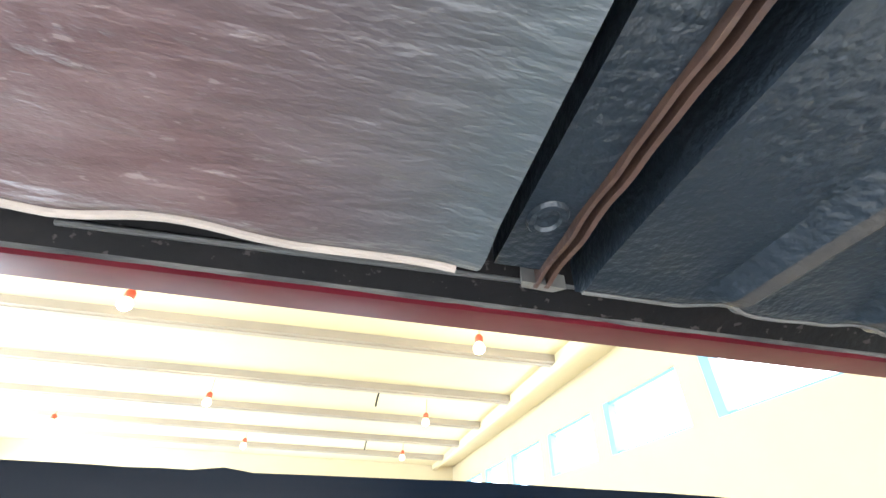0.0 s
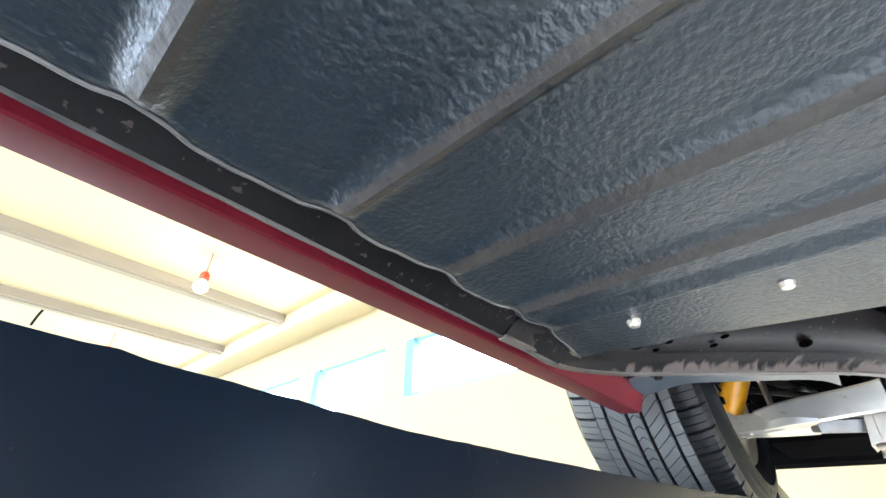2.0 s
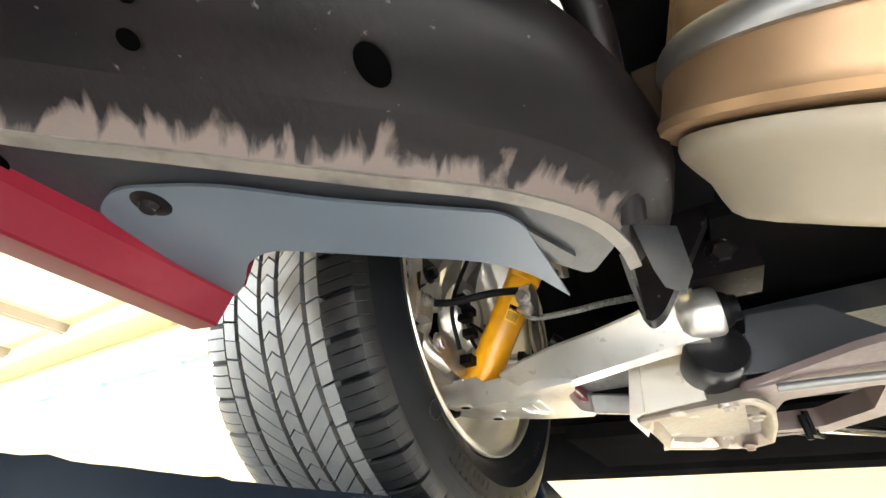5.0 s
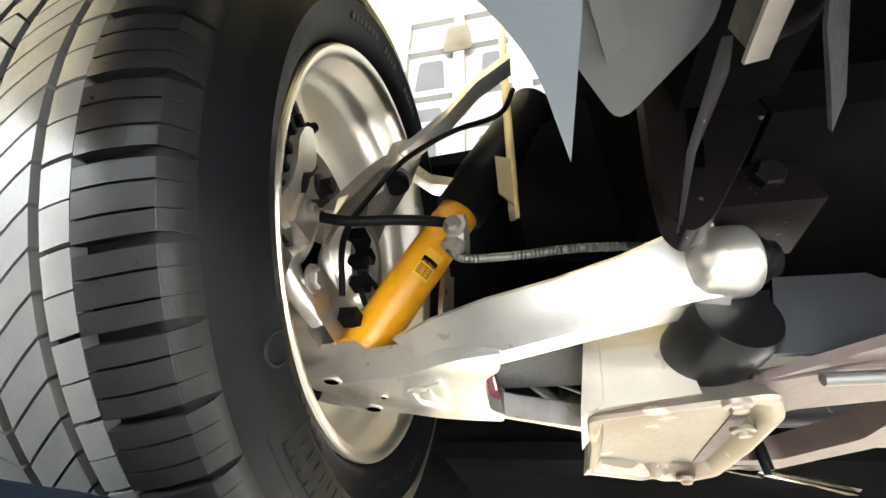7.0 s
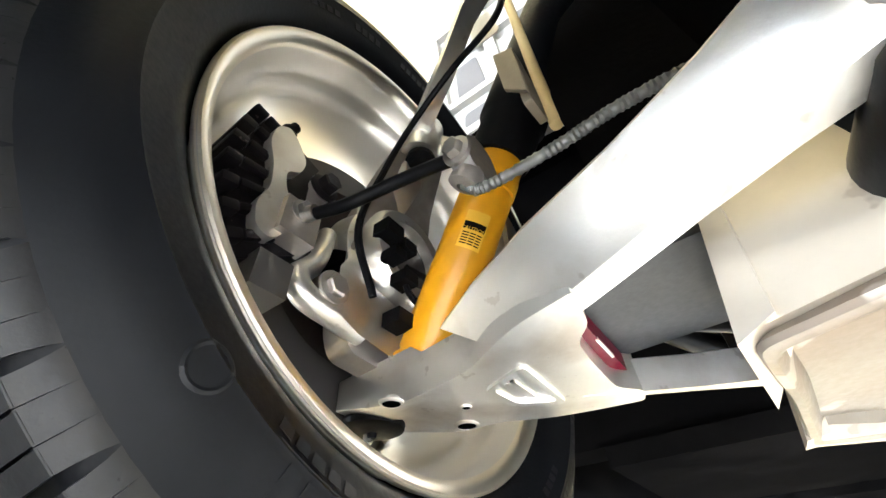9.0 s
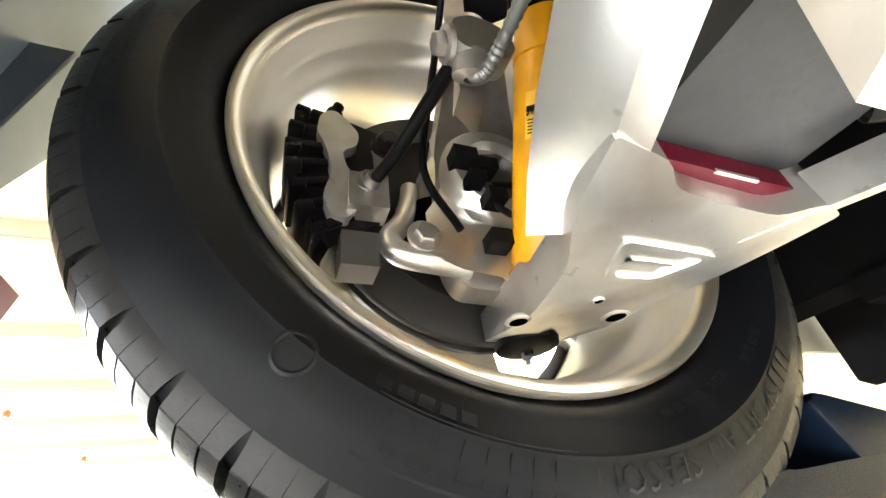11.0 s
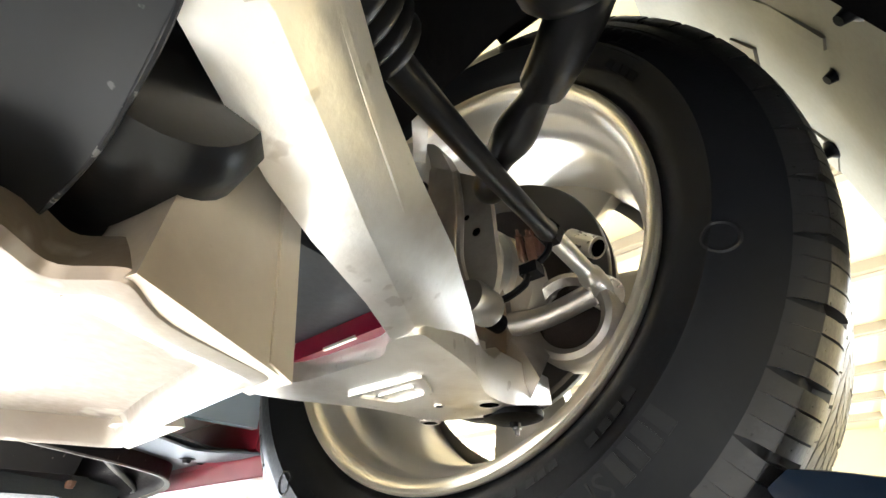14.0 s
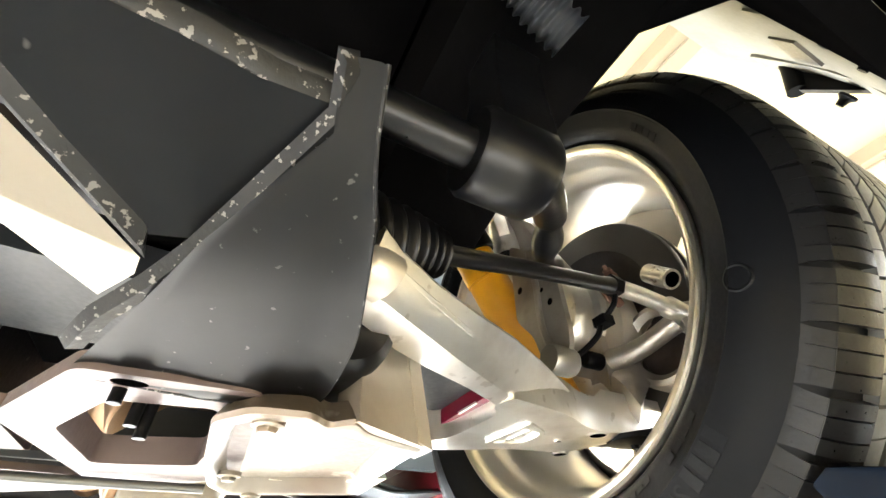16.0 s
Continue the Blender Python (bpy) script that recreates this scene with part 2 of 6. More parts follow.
M_CROSS = material("dusty_crossmember", (0.075, 0.053, 0.05), 0.5, 0.2, 7, 0.3, 200, 0.2, dirt=(0.19, 0.145, 0.135), dirt_amount=0.6, dirt_scale=6, dirt_at=0.45)
M_HOOD = material("bonnet_underside", (0.3, 0.295, 0.28), 0.5, 0, 6, 0.08, 150, 0.05)

# ---- shapes ----
def part(name, bm, mat, parent, label="", smooth=True, bevel=0.0):
    if bevel:
        bmesh.ops.bevel(bm, geom=[e for e in bm.edges if e.is_manifold and e.calc_face_angle(0) > 0.5], offset=bevel, segments=2, profile=0.6, affect="EDGES", clamp_overlap=True)
    bmesh.ops.recalc_face_normals(bm, faces=bm.faces)
    me = bpy.data.meshes.new(name)
    bm.to_mesh(me)
    bm.free()
    me.materials.append(mat)
    if smooth:
        me.polygons.foreach_set("use_smooth", [True] * len(me.polygons))
        me.set_sharp_from_angle(angle=radians(40))
    ob = new(name, me)
    if parent is not None:
        ob.parent = parent
        ob.matrix_parent_inverse = parent.matrix_world.inverted()
    if label:
        ob["label"] = label
    return ob


def thing(name, label, category, at=(0, 0, 0), kind="", group=""):
    ob = new(name)
    ob.empty_display_size = 0.05
    ob.location = at
    ob.matrix_world = Matrix.Translation(at)
    return tagged(ob, label, category, group, kind)


def box(bm, lo, hi, m=None):
    vs = [bm.verts.new((x, y, z)) for x in (lo[0], hi[0]) for y in (lo[1], hi[1]) for z in (lo[2], hi[2])]
    for f in ((0, 1, 3, 2), (4, 6, 7, 5), (0, 4, 5, 1), (2, 3, 7, 6), (0, 2, 6, 4), (1, 5, 7, 3)):
        bm.faces.new([vs[i] for i in f])
    if m is not None:
        bmesh.ops.transform(bm, matrix=m, verts=vs)
    return vs


def boxed(*boxes):
    bm = bmesh.new()
    for lo, hi in boxes:
        box(bm, lo, hi)
    return bm


def prism(bm, outline, a, b, plane="xy"):
    """A prism of an outline between heights a and b of the third axis; a and b may be functions of the outline's point."""
    put = {"xy": lambda u, v, w: (u, v, w), "xz": lambda u, v, w: (u, w, v), "yz": lambda u, v, w: (w, u, v)}[plane]
    fa, fb = (a if callable(a) else lambda u, v: a), (b if callable(b) else lambda u, v: b)
    lo = [bm.verts.new(put(u, v, fa(u, v))) for u, v in outline]
    hi = [bm.verts.new(put(u, v, fb(u, v))) for u, v in outline]
    n = len(outline)
    bm.faces.new(lo[::-1]), bm.faces.new(hi)
    for i in range(n):
        bm.faces.new((lo[i], lo[(i + 1) % n], hi[(i + 1) % n], hi[i]))
    return lo + hi


def prismed(outline, a, b, plane="xy"):
    bm = bmesh.new()
    prism(bm, outline, a, b, plane)
    return bm


def rounded(points, r, n=4):
    """The outline with its corners rounded by r (a number, or one for each corner)."""
    out, k = [], len(points)
    for i, p in enumerate(points):
        p, a, b = Vector(p), Vector(points[i - 1]), Vector(points[(i + 1) % k])
        rad = r[i] if isinstance(r, (list, tuple)) else r
        u, v = (a - p), (b - p)
        d = min(rad, u.length * 0.45, v.length * 0.45)
        s, e = p + u.normalized() * d, p + v.normalized() * d
        for j in range(n + 1):
            t = j / n
            out.append(tuple(s * (1 - t) ** 2 + p * 2 * t * (1 - t) + e * t * t))
    return out


def lathe(bm, profile, centre, n=48, axis="y", start=0.0, sweep=360.0, close=False):
    """Turns (radius, along) about an axis through centre."""
    rings, full = [], sweep >= 360
    c = Vector(centre)
    for i in range(n if full else n + 1):
        a = radians(start + sweep * i / n)
        ring = []
        for r, h in profile:
            u, v = r * math.cos(a), r * math.sin(a)
            ring.append(bm.verts.new(c + Vector({"y": (u, h, v), "z": (u, v, h), "x": (h, u, v)}[axis])))
        rings.append(ring)
    m = len(profile)
    for i in range(n):
        a, b = rings[i], rings[(i + 1) % len(rings)]
        for j in range(m if close else m - 1):
            k = (j + 1) % m
            bm.faces.new((a[j], a[k], b[k], b[j]))
    if not full and close:
        bm.faces.new(rings[0]), bm.faces.new(rings[-1][::-1])
    return rings


def turned(profile, centre, n=48, axis="y", m=None, **kw):
    bm = bmesh.new()
    lathe(bm, profile, centre, n, axis, **kw)
    if m is not None:
        bmesh.ops.transform(bm, matrix=m, verts=bm.verts)
    return bm


def smooth_path(points, steps=8):
    pts = [Vector(p) for p in points]
    if len(pts) < 3:
        return pts
    out = []
    ext = [2 * pts[0] - pts[1]] + pts + [2 * pts[-1] - pts[-2]]
    for i in range(1, len(ext) - 2):
        a, b, c, d = ext[i - 1 : i + 3]
        for s in range(steps):
            t = s / steps
            out.append(0.5 * (2 * b + (c - a) * t + (2 * a - 5 * b + 4 * c - d) * t * t + (3 * b - a - 3 * c + d) * t ** 3))
    out.append(pts[-1])
    return out


def tube(bm, points, radius, n=10, steps=8, cap=True):
    """A tube along a smooth path; radius a number or a function of 0..1."""
    pts = smooth_path(points, steps)
    rings, side = [], None
    for i, p in enumerate(pts):
        d = (pts[min(i + 1, len(pts) - 1)] - pts[max(i - 1, 0)]).normalized()
        if side is None:
            side = d.orthogonal().normalized()
        side = (side - d * side.dot(d)).normalized()
        up = d.cross(side)
        r = radius(i / (len(pts) - 1)) if callable(radius) else radius
        rings.append([bm.verts.new(p + (side * math.cos(2 * math.pi * k / n) + up * math.sin(2 * math.pi * k / n)) * r) for k in range(n)])
    for a, b in zip(rings, rings[1:]):
        for k in range(n):
            bm.faces.new((a[k], a[(k + 1) % n], b[(k + 1) % n], b[k]))
    if cap:
        bm.faces.new(rings[0][::-1]), bm.faces.new(rings[-1])
    return bm


def tubed(points, radius, n=10, steps=8):
    return tube(bmesh.new(), points, radius, n, steps)


def loft(sections, close=True):
    """A skin over sections, each a list of as many points."""
    bm = bmesh.new()
    rings = [[bm.verts.new(p) for p in s] for s in sections]
    m = len(rings[0])
    for a, b in zip(rings, rings[1:]):
        for k in range(m if close else m - 1):
            bm.faces.new((a[k], a[(k + 1) % m], b[(k + 1) % m], b[k]))
    if close:
        bm.faces.new(rings[0][::-1]), bm.faces.new(rings[-1])
    return bm


def along(a, b):
    """The pose that takes the z axis onto the way from a to b, at a."""
    a, b = Vector(a), Vector(b)
    return Matrix.Translation(a) @ (b - a).to_track_quat("Z", "Y").to_matrix().to_4x4()


def bolt(parent, at, way, size=0.011, mat=None, name="bolt", head=0.008):
    """A hexagon head on a flange washer; way points out of the surface."""
    bm = bmesh.new()
    m = along(at, Vector(at) + Vector(way))
    lathe(bm, [(0, 0), (size * 1.5, 0), (size * 1.45, 0.003), (size * 0.95, 0.004)], (0, 0, 0), 16, "z")
    lathe(bm, [(size, 0.002), (size, head), (size * 0.85, head + 0.0015), (0, head + 0.0015)], (0, 0, 0), 6, "z")
    bmesh.ops.transform(bm, matrix=m, verts=bm.verts)
    return part(name, bm, mat or M_STEEL, parent)


# ================= the garage =================
FLOOR_Z, CEIL_Z = -1.3, 2.84
FRONT_X, BACK_X, FAR_Y, NEAR_Y = 2.8, -14.0, 19.0, -3.6

part("floor", boxed(((BACK_X, NEAR_Y, FLOOR_Z - 0.2), (FRONT_X, FAR_Y, FLOOR_Z))), M_CONCRETE, None, smooth=False)
tagged(bpy.data.objects["floor"], "pale worn concrete workshop floor", "floor", kind="structure")
part("ceiling", boxed(((BACK_X - 0.2, NEAR_Y - 0.2, CEIL_Z + 0.16), (FRONT_X + 0.2, FAR_Y + 0.2, CEIL_Z + 0.3))), M_CEIL, None, smooth=False)
tagged(bpy.data.objects["ceiling"], "bright cream painted workshop ceiling", "ceiling", kind="structure")
for k in range(-2, 7):
    y = 2.43 + 2.4 * k
    bm = boxed(((BACK_X, y - 0.11, CEIL_Z + 0.02), (1.93, y + 0.11, CEIL_Z + 0.16)), ((BACK_X, y - 0.02, CEIL_Z), (1.93, y + 0.11, CEIL_Z + 0.02)))
    tagged(part("ceiling_beam", bm, M_BEAM, None, smooth=False), "tan steel purlin under the ceiling", "beam", group="ceiling beams", kind="structure")
tagged(part("header_beam", boxed(((1.935, NEAR_Y, CEIL_Z - 0.01), (2.08, FAR_Y, CEIL_Z + 0.16))), M_CEIL, None, smooth=False, bevel=0.01), "wide cream beam across the ends of the purlins", "beam", kind="structure")


def pierced_wall(name, label, x0, x1, holes, along_y=True, lo=FLOOR_Z, hi=CEIL_Z + 0.16, a0=NEAR_Y, a1=FAR_Y):
    """A wall with rectangular openings (a, b, low, high), side by side."""
    bm = bmesh.new()
    put = (lambda a, b, z0, z1: box(bm, (x0, a, z0), (x1, b, z1))) if along_y else (lambda a, b, z0, z1: box(bm, (a, x0, z0), (b, x1, z1)))
    at = a0
    for a, b, low, high in holes:
        put(at, a, lo, hi), put(a, b, lo, low), put(a, b, high, hi)
        at = b
    put(at, a1, lo, hi)
    return tagged(part(name, bm, M_WALL, None, smooth=False), label, "wall", kind="structure")


WINDOWS = [(2.95 + 2.4 * k, 4.9 + 2.4 * k, 1.42, 2.24) for k in range(-2, 6)]
pierced_wall("wall_front", "cream wall with a row of high windows", FRONT_X, FRONT_X + 0.22, WINDOWS)
for k, (a, b, low, high) in enumerate(WINDOWS):
    w = thing("window_%d" % (k + 1), "high window, its frame and reveal painted sky-lit blue", "window", (FRONT_X, a, low), "structure")
    # the wide bar is the wall's reveal; its sky tint is in the colour
    bm = boxed(((FRONT_X + 0.05, a, low), (FRONT_X + 0.16, a + 0.04, high)), ((FRONT_X + 0.004, b - 0.15, low), (FRONT_X + 0.16, b, high)), ((FRONT_X + 0.05, a, low), (FRONT_X + 0.16, b, low + 0.04)), ((FRONT_X + 0.05, a, high - 0.04), (FRONT_X + 0.16, b, high)))
    part("window_frame", bm, M_BLUE, w, smooth=False)
# unseen openings, added and sized so daylight and sun patches reach the underside
pierced_wall("wall_back", "cream back wall with unseen openings added for daylight", BACK_X - 0.2, BACK_X, [(-3.2, -0.5, FLOOR_Z, 2.2), (2.0, 8.0, FLOOR_Z, 2.2), (10.5, 16.5, FLOOR_Z, 2.2)])
pierced_wall("wall_side", "cream side wall with unseen openings added for daylight", FAR_Y, FAR_Y + 0.2, [(-12, -7, FLOOR_Z, 1.9), (-5, 0, FLOOR_Z, 1.9)], False, a0=BACK_X, a1=FRONT_X)
pierced_wall("wall_near", "cream side wall with unseen openings added for daylight", NEAR_Y - 0.2, NEAR_Y, [(-7.5, -1.2, FLOOR_Z, 2.4), (0.7, 1.8, FLOOR_Z, 2.4)], False, a0=BACK_X, a1=FRONT_X)
gnd = tagged(part("ground", boxed(((-90, -90, FLOOR_Z - 0.5), (90, 90, FLOOR_Z - 0.22))), M_CONCRETE, None, smooth=False), "sunlit concrete yard outside", "ground", kind="structure")


def hanging_lamp(at):
    lamp = thing("hanging_lamp", "glowing bulb in a red socket hung from the ceiling", "lamp", at, group="hanging lamps")
    x, y, z = at
    part("cord", tubed([(x, y, z + 0.5), (x + 0.004, y, z + 0.3), (x, y, z + 0.16)], 0.006, 6), M_LAMPRED, lamp)
    part("socket", turned([(0, 0.2), (0.035, 0.195), (0.06, 0.16), (0.065, 0.1), (0.05, 0.07), (0, 0.07)], at, 16, "z"), M_LAMPRED, lamp, "red plastic socket")
    part("bulb", turned([(0, -0.1), (0.05, -0.092), (0.088, -0.05), (0.09, 0.0), (0.05, 0.07), (0, 0.07)], at, 20, "z"), M_LAMP, lamp, "glowing yellow bulb")
    data = bpy.data.lights.new("bulb_light", "POINT")
    data.energy, data.color, data.shadow_soft_size = BULB, (1.0, 0.86, 0.6), 0.1
    new("bulb_light", data).matrix_world = Matrix.Translation((x, y, z - 0.22))
    return lamp


for at in ((0.2, 6.05, 2.5), (0.17, 10.4, 2.5), (0.2, 14.8, 2.5), (-4.5, 5.9, 2.5), (-4.5, 10.2, 2.5), (-4.5, 14.6, 2.5), (-8.9, 13.3, 2.5), (-4.6, -3.0, 2.5)):
    hanging_lamp(at)
for x, y in ((-1.03, 9.9), (-1.0, 14.6)):
    tagged(part("ceiling_rod", tubed([(x + 0.06, y, 2.99), (x + 0.02, y, 2.8), (x, y, 2.6)], 0.02, 8), M_BLACK, None), "short dark steel rod hanging from the ceiling", "rod", group="ceiling rods", kind="structure")

# the drive-on lift
EDGE_Y = 0.70
TILTED = Matrix.Rotation(radians(-1.63), 4, "Y")  # the lift stands slightly nose-up


def runway(s):
    lift = thing("lift_runway", "blue-black painted steel runway of a drive-on lift", "car lift", (-1.0, s * 0.9, -0.1), group="lift runways")
    inner, outer = s * EDGE_Y, s * 1.15
    lo, hi = min(inner, outer), max(inner, outer)

    def laid(name, bm, label="", bevel=0.0, smooth=True):
        bmesh.ops.transform(bm, matrix=TILTED, verts=bm.verts)
        return part(name, bm, M_RUNWAY, lift, label, smooth, bevel)

    laid("deck", boxed(((-3.6, lo, -0.045), (0.6, hi, -0.016))), bevel=0.004)
    # ragged rubber strip on the folded inner edge
    rnd = random.Random(3)
    bm = bmesh.new()
    rows = []
    for i in range(420):
        x = -3.6 + 4.2 * i / 419
        top = float(np.interp(x, [-3.6, -1.5, -1.4, -1.3, -1.2, -1.02, -0.8, -0.5, -0.35, -0.2, 0.0, 0.6], [0.02, 0.0285, 0.03, 0.0295, 0.0285, 0.0205, 0.0205, 0.0215, 0.0235, 0.028, 0.034, 0.05])) - 0.02845 * x + 0.0004 * noise.noise((x * 14, 0, 0)) + 0.0006 * noise.noise((x * 60, 3, 0)) + (0.0012 if rnd.random() < 0.04 else 0)
        rows.append([bm.verts.new((x, inner + s * u, z)) for u, z in ((-0.003, 0.01), (-0.002, top), (0.004, top), (0.006, 0.01))])
    for p, q in zip(rows, rows[1:]):
        for j in range(4):
            bm.faces.new((p[j], p[(j + 1) % 4], q[(j + 1) % 4], q[j]))
    laid("edge_strip", bm, "worn black rubber edging")
    prof = [(inner, 0.022), (inner + s * 0.006, 0.024), (inner + s * 0.008, -0.03), (inner + s * 0.012, -0.15), (inner + s * 0.05, -0.155), (inner + s * 0.05, -0.161), (inner, -0.16), (inner - s * 0.012, -0.15), (inner - s * 0.012, -0.045), (inner - s * 0.006, -0.02), (inner - s * 0.006, 0.004), (inner - s * 0.002, 0.012)]
    laid("side_channel", prismed(prof, -3.6, 0.6, "yz"), "blue-black folded steel channel", 0.0015)
    stop = [(0.232, 0.078), (0.245, 0.086), (0.262, 0.083), (0.6, 0.0), (0.6, -0.015), (0.28, -0.015), (0.24, 0.06)]
    laid("wheel_stop", prismed(stop, lo, hi, "xz"), "raised black ramp in front of the wheel", 0.003)
    return lift


runway(1)
runway(-1)
tagged(part("window_backdrop", boxed(((FRONT_X + 0.8, NEAR_Y, 0.5), (FRONT_X + 0.82, FAR_Y, 3.4))), M_SKYGLOW, None, smooth=False), "plain bright overcast sky outside the windows", "sky", kind="structure")

# fill lamps added in the unseen back and side openings, then window daylight
for a, c, z0, z1 in ((-3.2, -0.5, FLOOR_Z, 2.2), (2.0, 8.0, FLOOR_Z, 2.2), (10.5, 16.5, FLOOR_Z, 2.2)):
    area_lamp("back_fill", look((BACK_X + 0.05, (a + c) / 2, (z0 + z1) / 2), (0, (a + c) / 2, (z0 + z1) / 2)), c - a, z1 - z0, 4.5 * DAY * (c - a) * (z1 - z0), (0.93, 0.97, 1.0))
for a, c in ((-12, -7), (-5, 0)):
    area_lamp("side_fill", look(((a + c) / 2, FAR_Y - 0.05, 0.2), ((a + c) / 2, 0, 0.2)), c - a, 3.4, 0.8 * DAY * (c - a) * 3.4, (0.93, 0.97, 1.0))
area_lamp("window_daylight", look((FRONT_X - 0.02, 6.0, 1.85), (0, 6.0, 1.85)), 24.0, 0.8, DAY * 16, (0.93, 0.97, 1.0))

# ================= the car =================
car = thing("sports_car", "dark red sports car raised on a lift, seen from below", "car", (-0.9, 0, 0.1))
WX, WY, WZ, RIM_R, TYRE_R = 0.0, 0.697, 0.336, 0.242, 0.344


def dense_path(points, steps=6):
    return [tuple(p) for p in smooth_path([(*p, 0) if len(p) == 2 else p for p in points], steps)]


# floor pans
RIBS = [-1.280, -1.194, -1.104, -1.017, -0.935, -0.884]


def pan_level(x):
    """The height of the pan's underside, which climbs a little towards the nose."""
    return 0.1135 + 0.0125 * min(1, max(0, (x + 1.15) / 0.35))


def floor_pan():
    bm = bmesh.new()
    xs = [-1.355 + 0.0045 * i for i in range(129)]
    ys = [-0.25 + 0.05 * i for i in range(14)] + [0.42 + 0.012 * i for i in range(19)] + [0.645, 0.652, 0.658, 0.664, 0.669, 0.674, 0.678, 0.682, 0.685, 0.688]
    grid = []
    for x in xs:
        near = min(RIBS, key=lambda r: abs(r - x))
        bead = math.exp(-((x - near) / 0.012) ** 2)
        # the lip steps out between the ribs and in at each of them
        lip = 0.002 - 0.0052 * math.exp(-((x - near) / 0.014) ** 4) + 0.002 * math.exp(-((x - near - 0.035) / 0.018) ** 2) + 0.0012 * noise.noise((x * 40, 0, 2))
        if x > -0.875:
            lip += 0.016 * (x + 0.875) / 0.08
        row = []
        for y in ys:
            z = pan_level(x) + 0.0012 * noise.noise((x * 9, y * 9, 0))
            end = min(1, max(0, (0.676 - y) / 0.012))
            d = x - near
            shape = max(0.0, 1 - d / 0.008) if d > 0 else max(0.0, 1 + (d + 0.004) / 0.0125) if d < -0.004 else 1.0
            z -= (0.0105 if near < -1.06 else 0.0075 if near < -0.9 else 0.006) * shape * end ** 0.5
            # a shallow step at the outer band of the front panel
            if x > -0.872:
                z += 0.0022 / (1 + math.exp(-(y - 0.657 + 0.05 * max(0, -0.83 - x)) / 0.0016))
            e = max(0, (y - 0.668) / 0.02)
            z += 0.007 * max(0, e - 0.35) ** 2 - 0.002 * math.sin(math.pi * min(1, e))
            f = max(0, (x + 0.835) / 0.06)
            front = 0.02 * (1 - min(1, max(0, (y - 0.6) / 0.08))) + min(0.05, max(0, (0.6 - y) * 0.22))
            z += (0.006 + 0.016 * (y < 0.62)) * max(0, f - 0.55) ** 2
            row.append(bm.verts.new((x + front * f * f, y + lip * min(1, e * 1.3), z)))
        grid.append(row)
    for i, (a, b) in enumerate(zip(grid, grid[1:])):
        mid = (xs[i] + xs[i + 1]) / 2
        dusty = any(-0.0085 < mid - r < 0.001 for r in RIBS[:5])
        for j in range(len(ys) - 1):
            f = bm.faces.new((a[j], a[j + 1], b[j + 1], b[j]))
            f.material_index = 1 if dusty and ys[j] < 0.672 else 0
    ret = bmesh.ops.extrude_edge_only(bm, edges=[e for e in bm.edges if e.is_boundary])
    bmesh.ops.translate(bm, vec=(0, 0, 0.035), verts=[v for v in ret["geom"] if isinstance(v, bmesh.types.BMVert)])
    edge = [grid[i][-3].co - Vector((0, 0, 0.0006)) for i in range(0, len(xs), 2)]
    p = part("floor_pan", bm, M_FLOORPAN, car, "dark rubber-coated floor pan with pressed ribs")
    p.data.materials.append(M_RIBDUST)
    part("worn_lip", tubed(edge, 0.0011, 8, 2), M_LIP, p, "pale worn lip of the floor pan")
    return p


M_RIBDUST = material("dusty_rib_coating", (0.034, 0.031, 0.028), 0.5, 0, 14, 0.4, 200, 0.5, bump_dist=0.002, dirt=(0.014, 0.017, 0.02), dirt_amount=0.8, dirt_scale=16, spec=0.25)
M_LIP = material("worn_lip_coating", (0.11, 0.105, 0.098), 0.5, 0.1, 30, 0.5, 200, 0.4, dirt=(0.03, 0.03, 0.032), dirt_amount=0.9, dirt_scale=22, dirt_at=0.44)
pan = floor_pan()


def rear_pan():
    """The rear floor pan with a rolled, uneven outer lip."""
    bm = bmesh.new()
    xs = [-2.7 + 0.02 * i for i in range(51)] + [-1.69 + 0.005 * i for i in range(57)]
    ys = [-0.25 + 0.05 * i for i in range(18)] + [0.63, 0.645, 0.658, 0.666, 0.672, 0.678, 0.682, 0.6855, 0.688]
    grid = []
    for x in xs:
        jog = -0.008 * math.exp(-((x + 1.535) / 0.03) ** 2) + 0.0022 * noise.noise((x * 17, 0, 5)) + 0.003 * math.exp(-((x + 1.58) / 0.012) ** 2)
        row = []
        for y in ys:
            e = max(0, (y - 0.645) / 0.043)
            z = 0.1135 + 0.0014 * noise.noise((x * 7, y * 12, 3)) - 0.003 * math.sin(math.pi * min(1, e)) + 0.012 * max(0, e - 0.55) ** 2 * 4
            if x > -1.43:
                z -= 0.0022 * (x + 1.43) / 0.02
            row.append(bm.verts.new((x, y + jog * e, z)))
        grid.append(row)
    for a, b in zip(grid, grid[1:]):
        for j in range(len(ys) - 1):
            bm.faces.new((a[j], a[j + 1], b[j + 1], b[j]))
    lip = [grid[i][-4].co.copy() - Vector((0, 0, 0.0012)) for i in range(0, len(xs), 3)]
    ret = bmesh.ops.extrude_edge_only(bm, edges=[e for e in bm.edges if e.is_boundary])
    bmesh.ops.translate(bm, vec=(0, 0, 0.03), verts=[v for v in ret["geom"] if isinstance(v, bmesh.types.BMVert)])
    p = part("rear_floor_pan", bm, M_BROWNPAN, car, "dusty brown floor pan with pale scuffs")
    part("pan_lip", tubed(lip, 0.0022, 8, 2), M_MUD, p, "pale worn lip of the floor pan")


